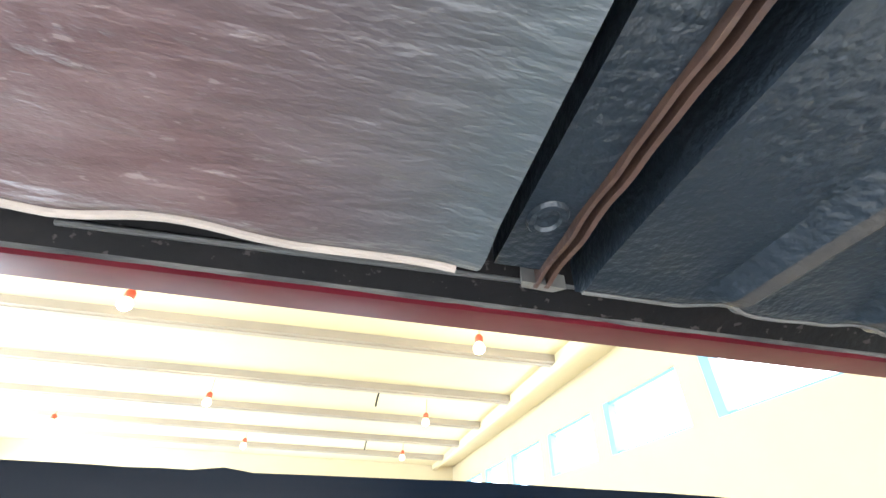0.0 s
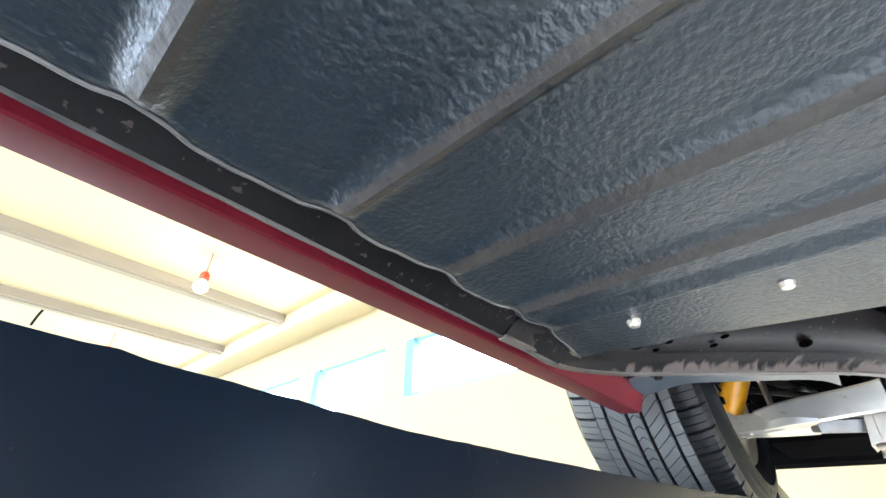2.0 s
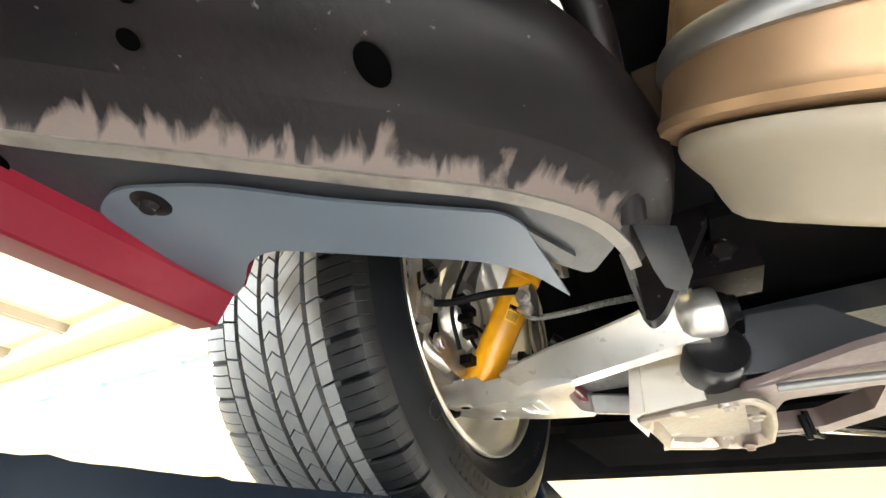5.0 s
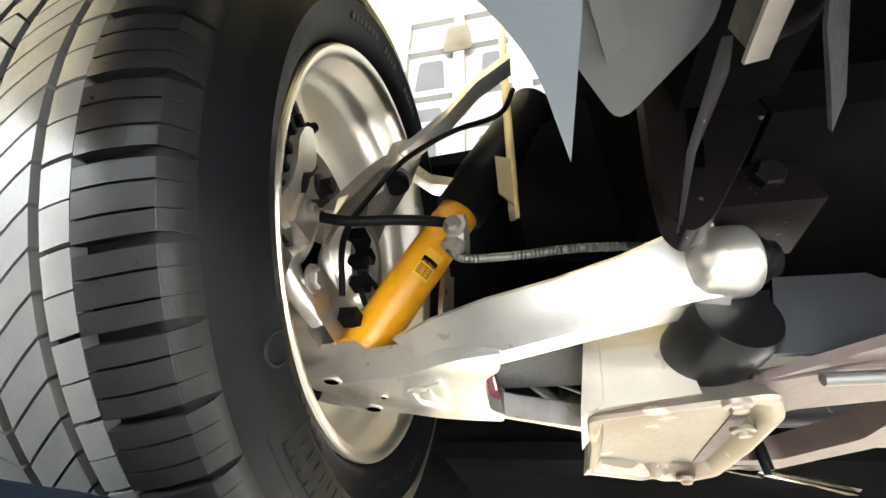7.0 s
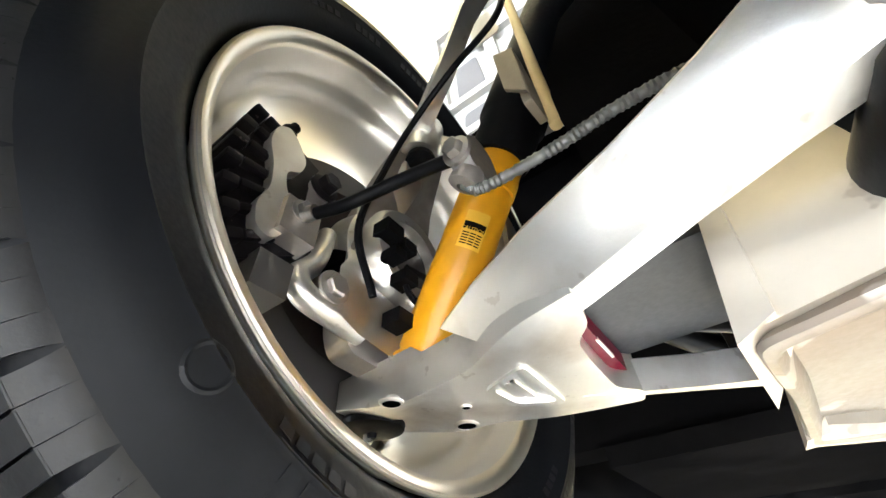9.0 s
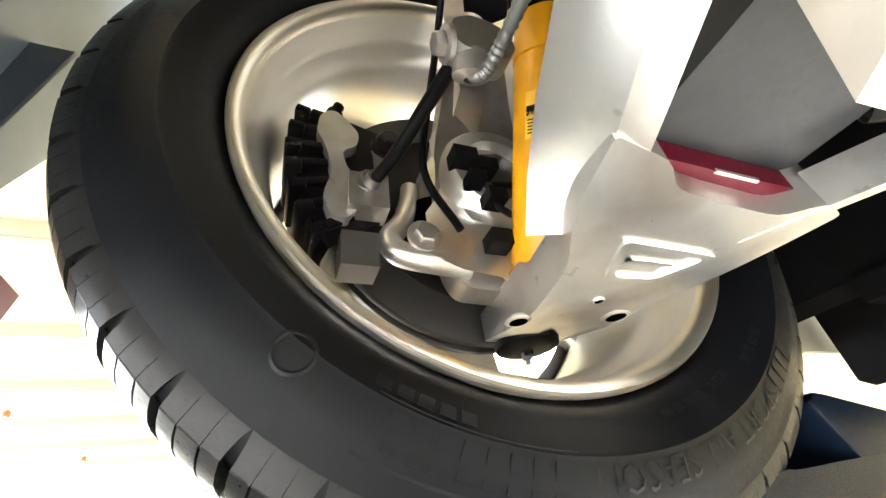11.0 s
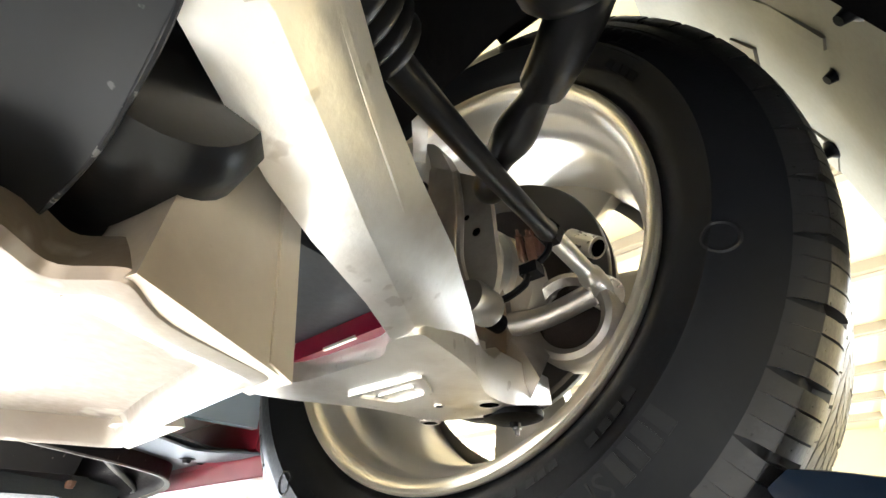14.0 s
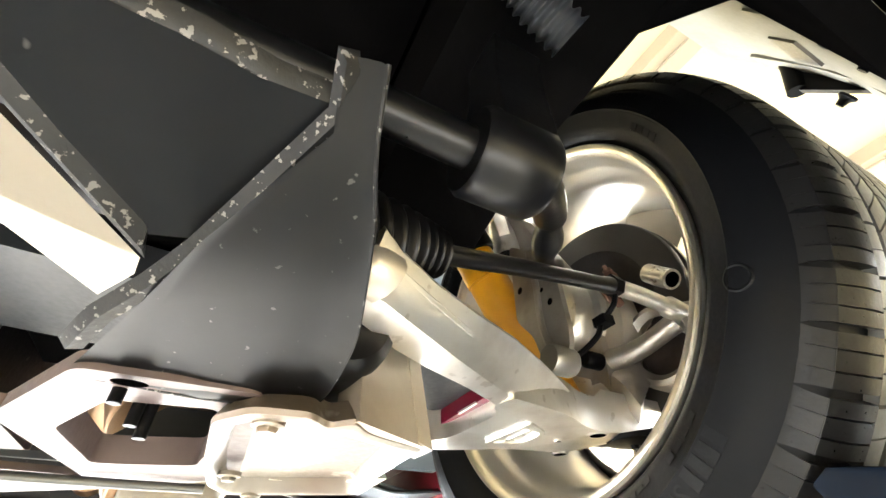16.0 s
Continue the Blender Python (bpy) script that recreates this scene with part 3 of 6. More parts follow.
rear_pan()
part("seam_channel", boxed(((-1.4015, -0.25, 0.1175), (-1.379, 0.678, 0.15)), ((-1.415, -0.25, 0.15), (-1.355, 0.68, 0.158))), M_FLOORPAN, car, "dark channel between two floor pans", bevel=0.002)
bm = bmesh.new()
for x0, x1, z in ((-1.3790, -1.3772, 0.1135), (-1.3735, -1.3712, 0.1142)):
    rows = []
    for i in range(200):
        y = -0.25 + 0.938 * i / 199
        w, d = 0.0011 * noise.noise((y * 40, x0, 0)), 0.0014 * noise.noise((y * 55, 3, x0))
        rows.append([bm.verts.new(p) for p in ((x0 + w, y, 0.15), (x0 + w, y, z + d), (x1 + w, y, z + d), (x1 + w, y, 0.15))])
    for p, q in zip(rows, rows[1:]):
        for k in range(3):
            bm.faces.new((p[k], p[k + 1], q[k + 1], q[k]))
    bm.faces.new(rows[-1])
part("seam_flange", bm, M_SEAMRUST, car, "rusty pinched double seam flange")
part("seam_end_weld", loft([[(-1.386, 0.684, 0.114), (-1.362, 0.686, 0.114), (-1.362, 0.686, 0.122), (-1.386, 0.684, 0.122)], [(-1.383, 0.692, 0.1155), (-1.366, 0.693, 0.1155), (-1.366, 0.693, 0.122), (-1.383, 0.692, 0.122)]]), M_LIP, car, "pale crusted end of the seam", bevel=0.002)
# oval plug with a raised ring in the channel
plug = bmesh.new()
lathe(plug, [(0, 0.0005), (0.0045, 0.0008), (0.0055, 0.0022), (0.0075, 0.0022), (0.0085, 0.0004)], (0, 0, 0), 24, "z")
bmesh.ops.transform(plug, matrix=along((-1.3905, 0.642, 0.1175), (-1.3905, 0.642, 0.0)) @ Matrix.Diagonal((1, 1.2, 1, 1)), verts=plug.verts)
part("drain_plug", plug, M_FLOORPAN, car, "dark drain plug with a worn ring")
for p in ((-0.843, 0.621, 0.1235), (-0.841, 0.514, 0.1245), (-0.835, 0.33, 0.1245)):
    part("rivet", turned([(0, -0.0045), (0.004, -0.004), (0.0058, 0), (0.0058, 0.004)], p, 12, "z"), M_BRIGHTBOLT, pan, "small bright rivet")
part("rusty_bolt", turned([(0, -0.006), (0.006, -0.005), (0.0075, 0), (0.0075, 0.006)], (-0.758, 0.625, 0.147), 8, "z"), M_RUST, pan, "small rusty bolt head")
# front closing plate of the pan
part("front_closing_panel", prismed([(-0.775, 0.148), (-0.74, 0.16), (-0.69, 0.3), (-0.66, 0.5), (-0.9, 0.5), (-0.9, 0.16)], -0.9, 0.62, "xz"), M_FRAME, car, "black coated bulkhead above the floor pan", bevel=0.01)

# rocker
flange = [(0.676, 0.138), (0.698, 0.131), (0.7155, 0.1195), (0.7165, 0.118), (0.7195, 0.1205), (0.748, 0.178), (0.67, 0.178)]
part("sill_flange", prismed(flange, -2.7, -0.80, "yz"), M_SILL, car, "black stone-chipped sill flange", bevel=0.0012)
bm = bmesh.new()
rows = []
for i in range(300):
    x = -2.7 + 1.9 * i / 299
    z = 0.1172 + 0.0009 * noise.noise((x * 22, 1, 0)) + 0.0006 * noise.noise((x * 70, 4, 0))
    rows.append([bm.verts.new((x, y, z + h)) for y, h in ((0.7165, 0.0), (0.7185, -0.0006), (0.7192, 0.003), (0.716, 0.003))])
for p, q in zip(rows, rows[1:]):
    for k in range(4):
        bm.faces.new((p[k], p[(k + 1) % 4], q[(k + 1) % 4], q[k]))
# the pale strip paints the highlight along the steel seam
part("sill_seam", bm, M_LIP, car, "sill seam with its highlight in a pale colour")
rocker = [(0.752, 0.181), (0.766, 0.172), (0.7745, 0.1475), (0.7765, 0.1458), (0.785, 0.146), (0.8115, 0.1492), (0.8165, 0.1535), (0.858, 0.186), (0.868, 0.194), (0.882, 0.24), (0.752, 0.24)]
rk = part("rocker_panel", prismed(rocker, -2.7, -0.395, "yz"), M_RED, car, "glossy dark red rocker panel", bevel=0.0006)
rk.data.set_sharp_from_angle(angle=radians(14))
part("body_side", prismed([(0.752, 0.241), (0.882, 0.241), (0.885, 0.25), (0.88, 0.36), (0.86, 0.5), (0.8, 0.55), (0.752, 0.5)], -2.7, -0.45, "yz"), M_RED, car, "dark red body side", bevel=0.002)
for dy, dz in ((0.0, 0.0), (0.006, 0.004)):
    part("sill_pipe", tubed([(-1.6, 0.704 + dy, 0.1245 + dz), (-1.336, 0.704 + dy, 0.1285 + dz), (-1.16, 0.704 + dy, 0.1355 + dz), (-0.95, 0.704 + dy, 0.142 + dz)], 0.0017, 8), M_PIPE, car, "thin dark pipe above the sill")
part("pipe_clip", boxed(((-1.238, 0.7, 0.127), (-1.23, 0.714, 0.137))), M_PIPE, bpy.data.objects["sill_pipe"], "small pale pipe clip", bevel=0.001)
# body closing shapes above
part("tunnel", boxed(((-2.7, -0.6, 0.3), (-0.75, 0.66, 0.34))), M_MATTE, car, bevel=0.01)


# wheel and tyre
def wheel(centre_y, side=1):
    cx, cz = WX, WZ
    w = part("wheel", turned([(RIM_R, 0.0), (RIM_R + 0.001, 0.006), (0.236, 0.010), (0.231, 0.012), (0.2285, 0.02), (0.2285, 0.04), (0.224, 0.046), (0.219, 0.052), (0.213, 0.062), (0.2105, 0.075), (0.2095, 0.17), (0.213, 0.2), (0.222, 0.235), (0.235, 0.242), (0.241, 0.244), (0.241, 0.25), (0.23, 0.25), (0.217, 0.236), (0.2, 0.215)], (cx, centre_y, cz), 96), M_BARREL, car, "polished aluminium wheel barrel")
    lip = part("rim_lip", turned([(0.2285, 0.012), (0.231, 0.004), (0.237, -0.001), (0.2405, -0.0015), (RIM_R + 0.001, 0.002), (0.2425, 0.008), (0.24, 0.012), (0.236, 0.0125)], (cx, centre_y, cz), 96, close=True), M_RIM, w, "rolled bright rim lip")
    for k in range(5):
        a = radians(18 + 72 * k)
        out = [(0.05, -0.055), (0.12, -0.048), (0.2, -0.062), (0.225, -0.07), (0.225, 0.07), (0.2, 0.062), (0.12, 0.048), (0.05, 0.055)]
        bm = prismed(out, lambda u, v: centre_y + 0.185 + 0.03 * u, lambda u, v: centre_y + 0.215 + 0.03 * u, "xz")
        bmesh.ops.transform(bm, matrix=Matrix.Translation((cx, 0, cz)) @ Matrix.Rotation(a, 4, "Y"), verts=bm.verts)
        part("spoke", bm, M_RIM, w, bevel=0.008)
    part("wheel_centre", turned([(0, 0.175), (0.065, 0.175), (0.075, 0.18), (0.085, 0.2), (0.085, 0.225), (0, 0.23)], (cx, centre_y, cz), 48), M_RIM, w)
    return w


the_wheel = wheel(WY)


def text_mesh(text, size):
    cu = bpy.data.curves.new("lettering", "FONT")
    cu.body, cu.size, cu.align_x, cu.align_y = text, size, "CENTER", "CENTER"
    cu.resolution_u = 2
    ob = bpy.data.objects.new("lettering", cu)
    scene.collection.objects.link(ob)
    me = bpy.data.meshes.new_from_object(ob.evaluated_get(bpy.context.evaluated_depsgraph_get()))
    bpy.data.objects.remove(ob)
    bm = bmesh.new()
    bm.from_mesh(me)
    bpy.data.meshes.remove(me)
    bpy.data.curves.remove(cu)
    return bm


def tyre(centre_y):
    c = (WX, centre_y, WZ)
    R = TYRE_R
    side_in = [(0.2415, 0.012), (0.2465, 0.004), (0.252, -0.004), (0.262, -0.012), (0.278, -0.0185), (0.2805, -0.0205), (0.284, -0.0195), (0.296, -0.018), (0.306, -0.0125), (R - 0.021, -0.003), (R - 0.011, 0.006)]
    shoulder = [(R - 0.006, 0.014), (R - 0.0025, 0.026)]
    wide = 0.262
    out = [(r, wide - 0.01 - h) for r, h in reversed(side_in)]
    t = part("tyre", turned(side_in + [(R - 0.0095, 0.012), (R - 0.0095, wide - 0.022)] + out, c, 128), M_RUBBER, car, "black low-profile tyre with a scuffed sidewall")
    # tread ribs between the long grooves, cut by sipes
    ribs = [(0.004, 0.046, 1), (0.0475, 0.066, 4), (0.073, 0.107, 2), (0.114, 0.136, 3), (0.143, 0.177, 2), (0.184, 0.2025, 4), (0.204, 0.246, 1)]
    for lo, hi, style in ribs:
        bm = bmesh.new()
        n = 144 if style == 1 else 96
        flip = 1 if lo < 0.12 else -1
        for i in range(n):
            a0, a1 = 2 * math.pi * i / n, 2 * math.pi * (i + 1) / n

            def slot(k):
                return {1: 0.0066 if k % 3 == 0 else 0.0016, 2: 0.0022, 3: 0.0026, 4: 0.0028 if k % 2 == 0 else 0.0012}[style] / R / 2

            g0, g1 = slot(i), slot(i + 1)
            skew = {1: 0.012, 2: 0.085, 3: 0.0, 4: 0.012}[style] * flip
            cols = [lo, lo * 0.75 + hi * 0.25, (lo + hi) / 2, lo * 0.25 + hi * 0.75, hi]
            layers = []
            for top in (0, 1):
                layer = []
                for y in cols:
                    f = (y - lo) / (hi - lo)
                    drop = 0.0
                    if style == 1:
                        e = 1 - f if flip > 0 else f
                        drop = 0.013 * max(0, e - 0.25) ** 1.8
                    else:
                        drop = 0.0006 if f in (0.0, 1.0) else 0
                    bend = skew * f if style != 3 else 0.05 * abs(f - 0.5)
                    for a in (a0 + g0 + bend, a1 - g1 + bend):
                        rr = (R - drop) if top else R - 0.0092
                        layer.append(bm.verts.new((c[0] + rr * math.cos(a), c[1] + y, c[2] + rr * math.sin(a))))
                layers.append(layer)
            lo_, hi_ = layers
            for q in range(4):
                i0 = 2 * q
                bm.faces.new((hi_[i0], hi_[i0 + 1], hi_[i0 + 3], hi_[i0 + 2]))
                bm.faces.new((lo_[i0], hi_[i0], hi_[i0 + 2], lo_[i0 + 2]))
                bm.faces.new((lo_[i0 + 1], lo_[i0 + 3], hi_[i0 + 3], hi_[i0 + 1]))
            bm.faces.new((lo_[0], lo_[1], hi_[1], hi_[0]))
            bm.faces.new((lo_[8], hi_[8], hi_[9], lo_[9]))
            if style == 1:
                # block that wraps over the shoulder onto the sidewall
                y_edge = lo if flip > 0 else hi
                turn = skew if flip < 0 else 0
                w0, w1 = (g0 if i % 3 == 0 else g0 * 0.3), (g1 if (i + 1) % 3 == 0 else g1 * 0.3)
                rows = []
                for rr, dy, keep in ((R - 0.0072, 0.0006, 1.0), (R - 0.0125, -0.0035, 0.9), (R - 0.019, -0.0074, 0.6), (R - 0.026, -0.0092, 0.0)):
                    rows.append([bm.verts.new((c[0] + rr * math.cos(a), c[1] + y_edge + dy * flip, c[2] + rr * math.sin(a))) for a in (a0 + w0 * keep + turn, a1 - w1 * keep + turn)])
                rows.insert(0, [hi_[0], hi_[1]] if flip > 0 else [hi_[8], hi_[9]])
                for p, q in zip(rows, rows[1:]):
                    bm.faces.new((p[0], p[1], q[1], q[0]))
                for side in (0, 1):
                    floor_ring = [bm.verts.new((v.co.x - (v.co.x - c[0]) * 0.02, v.co.y + 0.004 * flip, v.co.z - (v.co.z - c[2]) * 0.02)) for v in (rows[1][side], rows[2][side], rows[3][side])]
                    for (p, q), (u, v) in zip(((rows[1][side], rows[2][side]), (rows[2][side], rows[3][side])), ((floor_ring[0], floor_ring[1]), (floor_ring[1], floor_ring[2]))):
                        bm.faces.new((p, q, v, u))
        # only the inner shoulder keeps plain dark rubber; other ribs carry the painted sheen
        part("tread_rib", bm, M_SHOULDER if lo < 0.03 else M_TREADSHEEN, t, "siped tread rib")
    prof = [(h, r) for r, h in side_in]

    def side_height(r):
        pts = sorted(side_in)
        for (r0, h0), (r1, h1) in zip(pts, pts[1:]):
            if r0 <= r <= r1:
                return h0 + (h1 - h0) * (r - r0) / (r1 - r0)
        return pts[-1][1]

    def on_wall(bm, mid, radius, proud=0.0007):
        """Bends flat marks onto the inner sidewall; their tops point away from the hub."""
        for v in bm.verts:
            a = radians(mid) - v.co.x / radius
            r = radius + v.co.y
            v.co = Vector((c[0] + r * math.cos(a), c[1] + side_height(r) - proud - v.co.z, c[2] + r * math.sin(a)))
        return bm

    part("sidewall_lettering", on_wall(text_mesh("SPORT ALL SEASON", 0.0215), -76, 0.291), M_LETTER, t, "raised words on the sidewall", smooth=False)
    for mid, rad, w, hgt in ((-52, 0.291, 0.05, 0.016), (-52, 0.268, 0.05, 0.006), (-115, 0.272, 0.06, 0.007), (-75, 0.262, 0.05, 0.005), (-65, 0.262, 0.03, 0.005), (140, 0.268, 0.09, 0.006), (120, 0.268, 0.05, 0.008), (100, 0.268, 0.06, 0.007), (20, 0.266, 0.05, 0.008)):
        bm = bmesh.new()
        k = max(3, int(w / 0.012))
        for i in range(k):
            box(bm, (-w / 2 + w * i / k, -hgt / 2, 0), (-w / 2 + w * (i + 0.72) / k, hgt / 2, 0.0004))
        part("sidewall_print", on_wall(bm, mid, rad), M_LETTER, t, "small raised sidewall print", smooth=False)
    for mid in (150, 28, -108):
        bm = bmesh.new()
        w, hgt, k = 0.12, 0.03, 24
        rows = [[bm.verts.new((-w / 2 + w * i / k, y, 0.0)) for i in range(k + 1)] for y in (-hgt / 2, hgt / 2)]
        for i in range(k):
            bm.faces.new((rows[0][i], rows[0][i + 1], rows[1][i + 1], rows[1][i]))
        part("brand_field", on_wall(bm, mid, 0.293, 0.0005), M_LETTER, t, "smooth dark field on the sidewall", smooth=False)
        for i in range(8):
            part("brand_bar", on_wall(boxed(((-0.052 + 0.0132 * i, -0.009, 0), (-0.052 + 0.0132 * i + 0.009, 0.009, 0.0004))), mid, 0.293, 0.0009), M_RUBBER, t, "plain raised bar", smooth=False)
    for mid, rad in ((-129.0, 0.286), (-24.0, 0.286)):
        bm = bmesh.new()
        lathe(bm, [(0.009, 0), (0.0105, 0.0007), (0.012, 0)], (0, 0, 0), 24, "z")
        part("sidewall_mark", on_wall(bm, mid, rad, 0.0004), M_LETTER, t, "raised ring mark", smooth=False)
    return t


the_tyre = tyre(WY)

# brakes and hub
HUB = (WX, 0.0, WZ)
disc = part("brake_disc", turned([(0.118, 0.806), (0.161, 0.806), (0.1625, 0.808), (0.1625, 0.814), (0.156, 0.815), (0.156, 0.824), (0.1625, 0.825), (0.1625, 0.832), (0.161, 0.834), (0.09, 0.834), (0.088, 0.85), (0.06, 0.852)], HUB, 72), M_DISC, car, "grey machined brake disc")
part("disc_hat", turned([(0.05, 0.815), (0.1, 0.814), (0.112, 0.81), (0.118, 0.8062)], HUB, 48), M_DARKRUST, disc, "rusted inner face of the disc")


def caliper():
    c = part("brake_caliper", turned([(0.12, 0.748), (0.165, 0.748), (0.19, 0.754), (0.195, 0.77), (0.195, 0.82), (0.186, 0.84), (0.175, 0.838), (0.17, 0.775), (0.12, 0.772)], HUB, 20, start=162, sweep=52, close=True), M_FRAME, car, "dark cast brake caliper", bevel=0.003)
    for k in range(7):
        a = radians(166 + 7.2 * k)
        bm = boxed(((0.186, 0.742, -0.0048), (0.2, 0.8, 0.0048)), ((0.16, 0.741, -0.004), (0.1855, 0.749, 0.004)))
        bmesh.ops.transform(bm, matrix=Matrix.Translation(HUB) @ Matrix.Rotation(-a, 4, "Y"), verts=bm.verts)
        part("fin", bm, M_FRAME, c, bevel=0.002)
    return c


cal = caliper()
br = rounded([(-0.172, 0.37), (-0.16, 0.381), (-0.148, 0.37), (-0.135, 0.352), (-0.138, 0.334), (-0.151, 0.326), (-0.147, 0.306), (-0.135, 0.291), (-0.133, 0.266), (-0.146, 0.247), (-0.16, 0.251), (-0.166, 0.272), (-0.159, 0.297), (-0.164, 0.325), (-0.174, 0.348)], 0.008)
part("pad_carrier", prismed(br, 0.735, 0.747, "xz"), M_ALU, cal, "pale zinc-plated pad carrier", bevel=0.002)
part("bleed_nipple", tubed([(-0.161, 0.745, 0.374), (-0.157, 0.742, 0.387), (-0.154, 0.74, 0.394)], lambda t: 0.008 if t < 0.5 else 0.0055, 10), M_BLACK, cal, "black rubber bleed cap")
part("banjo_block", boxed(((-0.146, 0.728, 0.258), (-0.112, 0.752, 0.295))), M_CAST, cal, bevel=0.005)
bolt(cal, (-0.13, 0.73, 0.286), (0, -1, 0), 0.0075, M_STEEL, "banjo_bolt")
part("slide_boss", tubed([(-0.112, 0.772, 0.345), (-0.108, 0.745, 0.346)], 0.013, 16), M_CAST, cal)
bolt(cal, (-0.108, 0.742, 0.346), (0, -1, 0.1), 0.0105, M_FRAME, "slide_bolt", 0.014)
part("caliper_foot", boxed(((-0.15, 0.737, 0.206), (-0.12, 0.765, 0.238))), M_DISC, cal, bevel=0.006)

# knuckle
kn = rounded([(-0.045, 0.2), (0.055, 0.195), (0.062, 0.26), (0.055, 0.34), (0.035, 0.42), (0.02, 0.5), (-0.03, 0.505), (-0.045, 0.45), (-0.055, 0.36), (-0.062, 0.29), (-0.055, 0.22)], 0.02)
knuckle = part("steering_knuckle", prismed(kn, lambda u, v: 0.748 - max(0, v - 0.36) * 0.5, lambda u, v: 0.775 - max(0, v - 0.36) * 0.5, "xz"), M_CAST, car, "cast aluminium steering knuckle", bevel=0.008)
part("hub_housing", turned([(0.04, 0.722), (0.054, 0.722), (0.06, 0.728), (0.062, 0.745), (0.07, 0.75), (0.074, 0.778), (0.04, 0.778), (0.038, 0.74)], (0.005, 0, WZ - 0.01), 40, close=True), M_ALU, knuckle, "round cast hub housing")
part("bearing_flange", turned([(0.03, 0.758), (0.07, 0.76), (0.08, 0.764), (0.084, 0.772), (0.085, 0.79), (0.03, 0.792)], (0.01, 0, 0.306), 40, close=True), M_SUBBRIGHT, knuckle, "pale cast bearing flange")
ring = part("steering_boss", turned([(0.034, 0.784), (0.041, 0.777), (0.047, 0.779), (0.0505, 0.788), (0.051, 0.814), (0.036, 0.814)], (0.112, 0, 0.252), 40), M_CAST, knuckle, "round cast boss with a deep bore")
part("bore", turned([(0, 0.803), (0.03, 0.802), (0.036, 0.797)], (0.112, 0, 0.252), 32), M_DARKRUST, ring, "dark rusty bore")
stud = part("arm_stud", tubed([(0.132, 0.785, 0.342), (0.143, 0.782, 0.33), (0.16, 0.778, 0.313)], 0.0125, 18), M_BRIGHTBOLT, knuckle, "bright turned sleeve")
# disc on the closed end, black as the shade within the sleeve
part("sleeve_end", turned([(0, 0.0006), (0.0095, 0.0006)], (0, 0, 0), 18, "z", along((0.16, 0.778, 0.313), (0.177, 0.774, 0.296))), M_HOLE, stud, "open end drawn as a flat black shade")
for p, r in (((0.118, 0.728, 0.33), 0.006), ((0.105, 0.735, 0.322), 0.0045), ((0.09, 0.742, 0.334), 0.004)):
    part("fitting", turned([(0, 0.016), (r * 0.45, 0.015), (r * 0.5, 0.009), (r, 0.008), (r, 0), (r * 1.3, -0.002), (r * 1.3, -0.03), (0, -0.03)], (0, 0, 0), 8, "z", along(p, (p[0] + 0.3, p[1] - 0.8, p[2] + 0.4))), M_RUST, knuckle, "rusty grease fitting")
part("plug", turned([(0, -0.014), (0.008, -0.014), (0.0105, -0.011), (0.0105, 0.01)], (0.053, 0.735, 0.247), 18), M_BLACK, knuckle, "black rubber plug")
part("web_rib", loft([[(x - w, y, z - w), (x + w, y, z - w), (x + w, y + 0.03, z + w), (x - w, y + 0.03, z + w)] for x, y, z, w in ((0.04, 0.755, 0.25, 0.012), (0.062, 0.748, 0.226, 0.014), (0.072, 0.75, 0.2, 0.016), (0.05, 0.76, 0.19, 0.02))]), M_CAST, knuckle, bevel=0.006)
part("hub_recess", turned([(0, 0.735), (0.041, 0.735), (0.041, 0.738)], (0.005, 0, WZ - 0.01), 24), M_DISC, knuckle, "dark recess of the hub")
part("knuckle_arm", tubed([(0.05, 0.76, 0.25), (0.095, 0.772, 0.253), (0.14, 0.785, 0.268)], lambda t: 0.015 - 0.011 * t + 0.008 * t * t, 14), M_CAST, knuckle)
strap = part("knuckle_strap", tubed([(-0.083, 0.757, 0.312), (-0.087, 0.754, 0.288), (-0.096, 0.751, 0.262), (-0.108, 0.749, 0.242), (-0.1, 0.746, 0.226), (-0.07, 0.744, 0.221), (-0.04, 0.742, 0.218)], lambda t: 0.0085 + 0.004 * t, 14), M_ALU, knuckle, "polished curved edge of the knuckle")
# thin black plate on the casting paints the pocket's shade
part("pocket_shade", prismed(rounded([(-0.082, 0.29), (-0.062, 0.3), (-0.056, 0.262), (-0.072, 0.245), (-0.09, 0.252)], 0.006), 0.7475, 0.7485, "xz"), M_HOLE, knuckle, "cast pocket drawn as a flat black shade")
for p, d in (((-0.041, 0.714, 0.322), 0.012), ((-0.02, 0.712, 0.312), 0.009), ((-0.034, 0.712, 0.294), 0.008), ((-0.02, 0.71, 0.272), 0.009), ((-0.024, 0.712, 0.226), 0.01)):
    part("sensor_connector", boxed(((p[0] - d, p[1] - 0.008, p[2] - d * 0.7), (p[0] + d, p[1] + 0.012, p[2] + d * 0.7))), M_BLACK, knuckle, "black plastic sensor connector", bevel=0.003)
bm = loft([[(x + dx * s, y, z + dz * s) for dx, dz in ((-1, -1), (1, -1), (1, 1), (-1, 1))] for x, y, z, s in ((-0.052, 0.75, 0.305, 0.012), (-0.052, 0.742, 0.272, 0.014), (-0.056, 0.735, 0.243, 0.022), (-0.03, 0.73, 0.23, 0.024), (0.0, 0.728, 0.22, 0.02), (0.02, 0.74, 0.212, 0.018))])
part("knuckle_rib", bm, M_ALU, knuckle, "polished cast arm of the knuckle", bevel=0.009)
bolt(knuckle, (-0.082, 0.735, 0.238), (0, -1, 0), 0.0105, M_CAST)
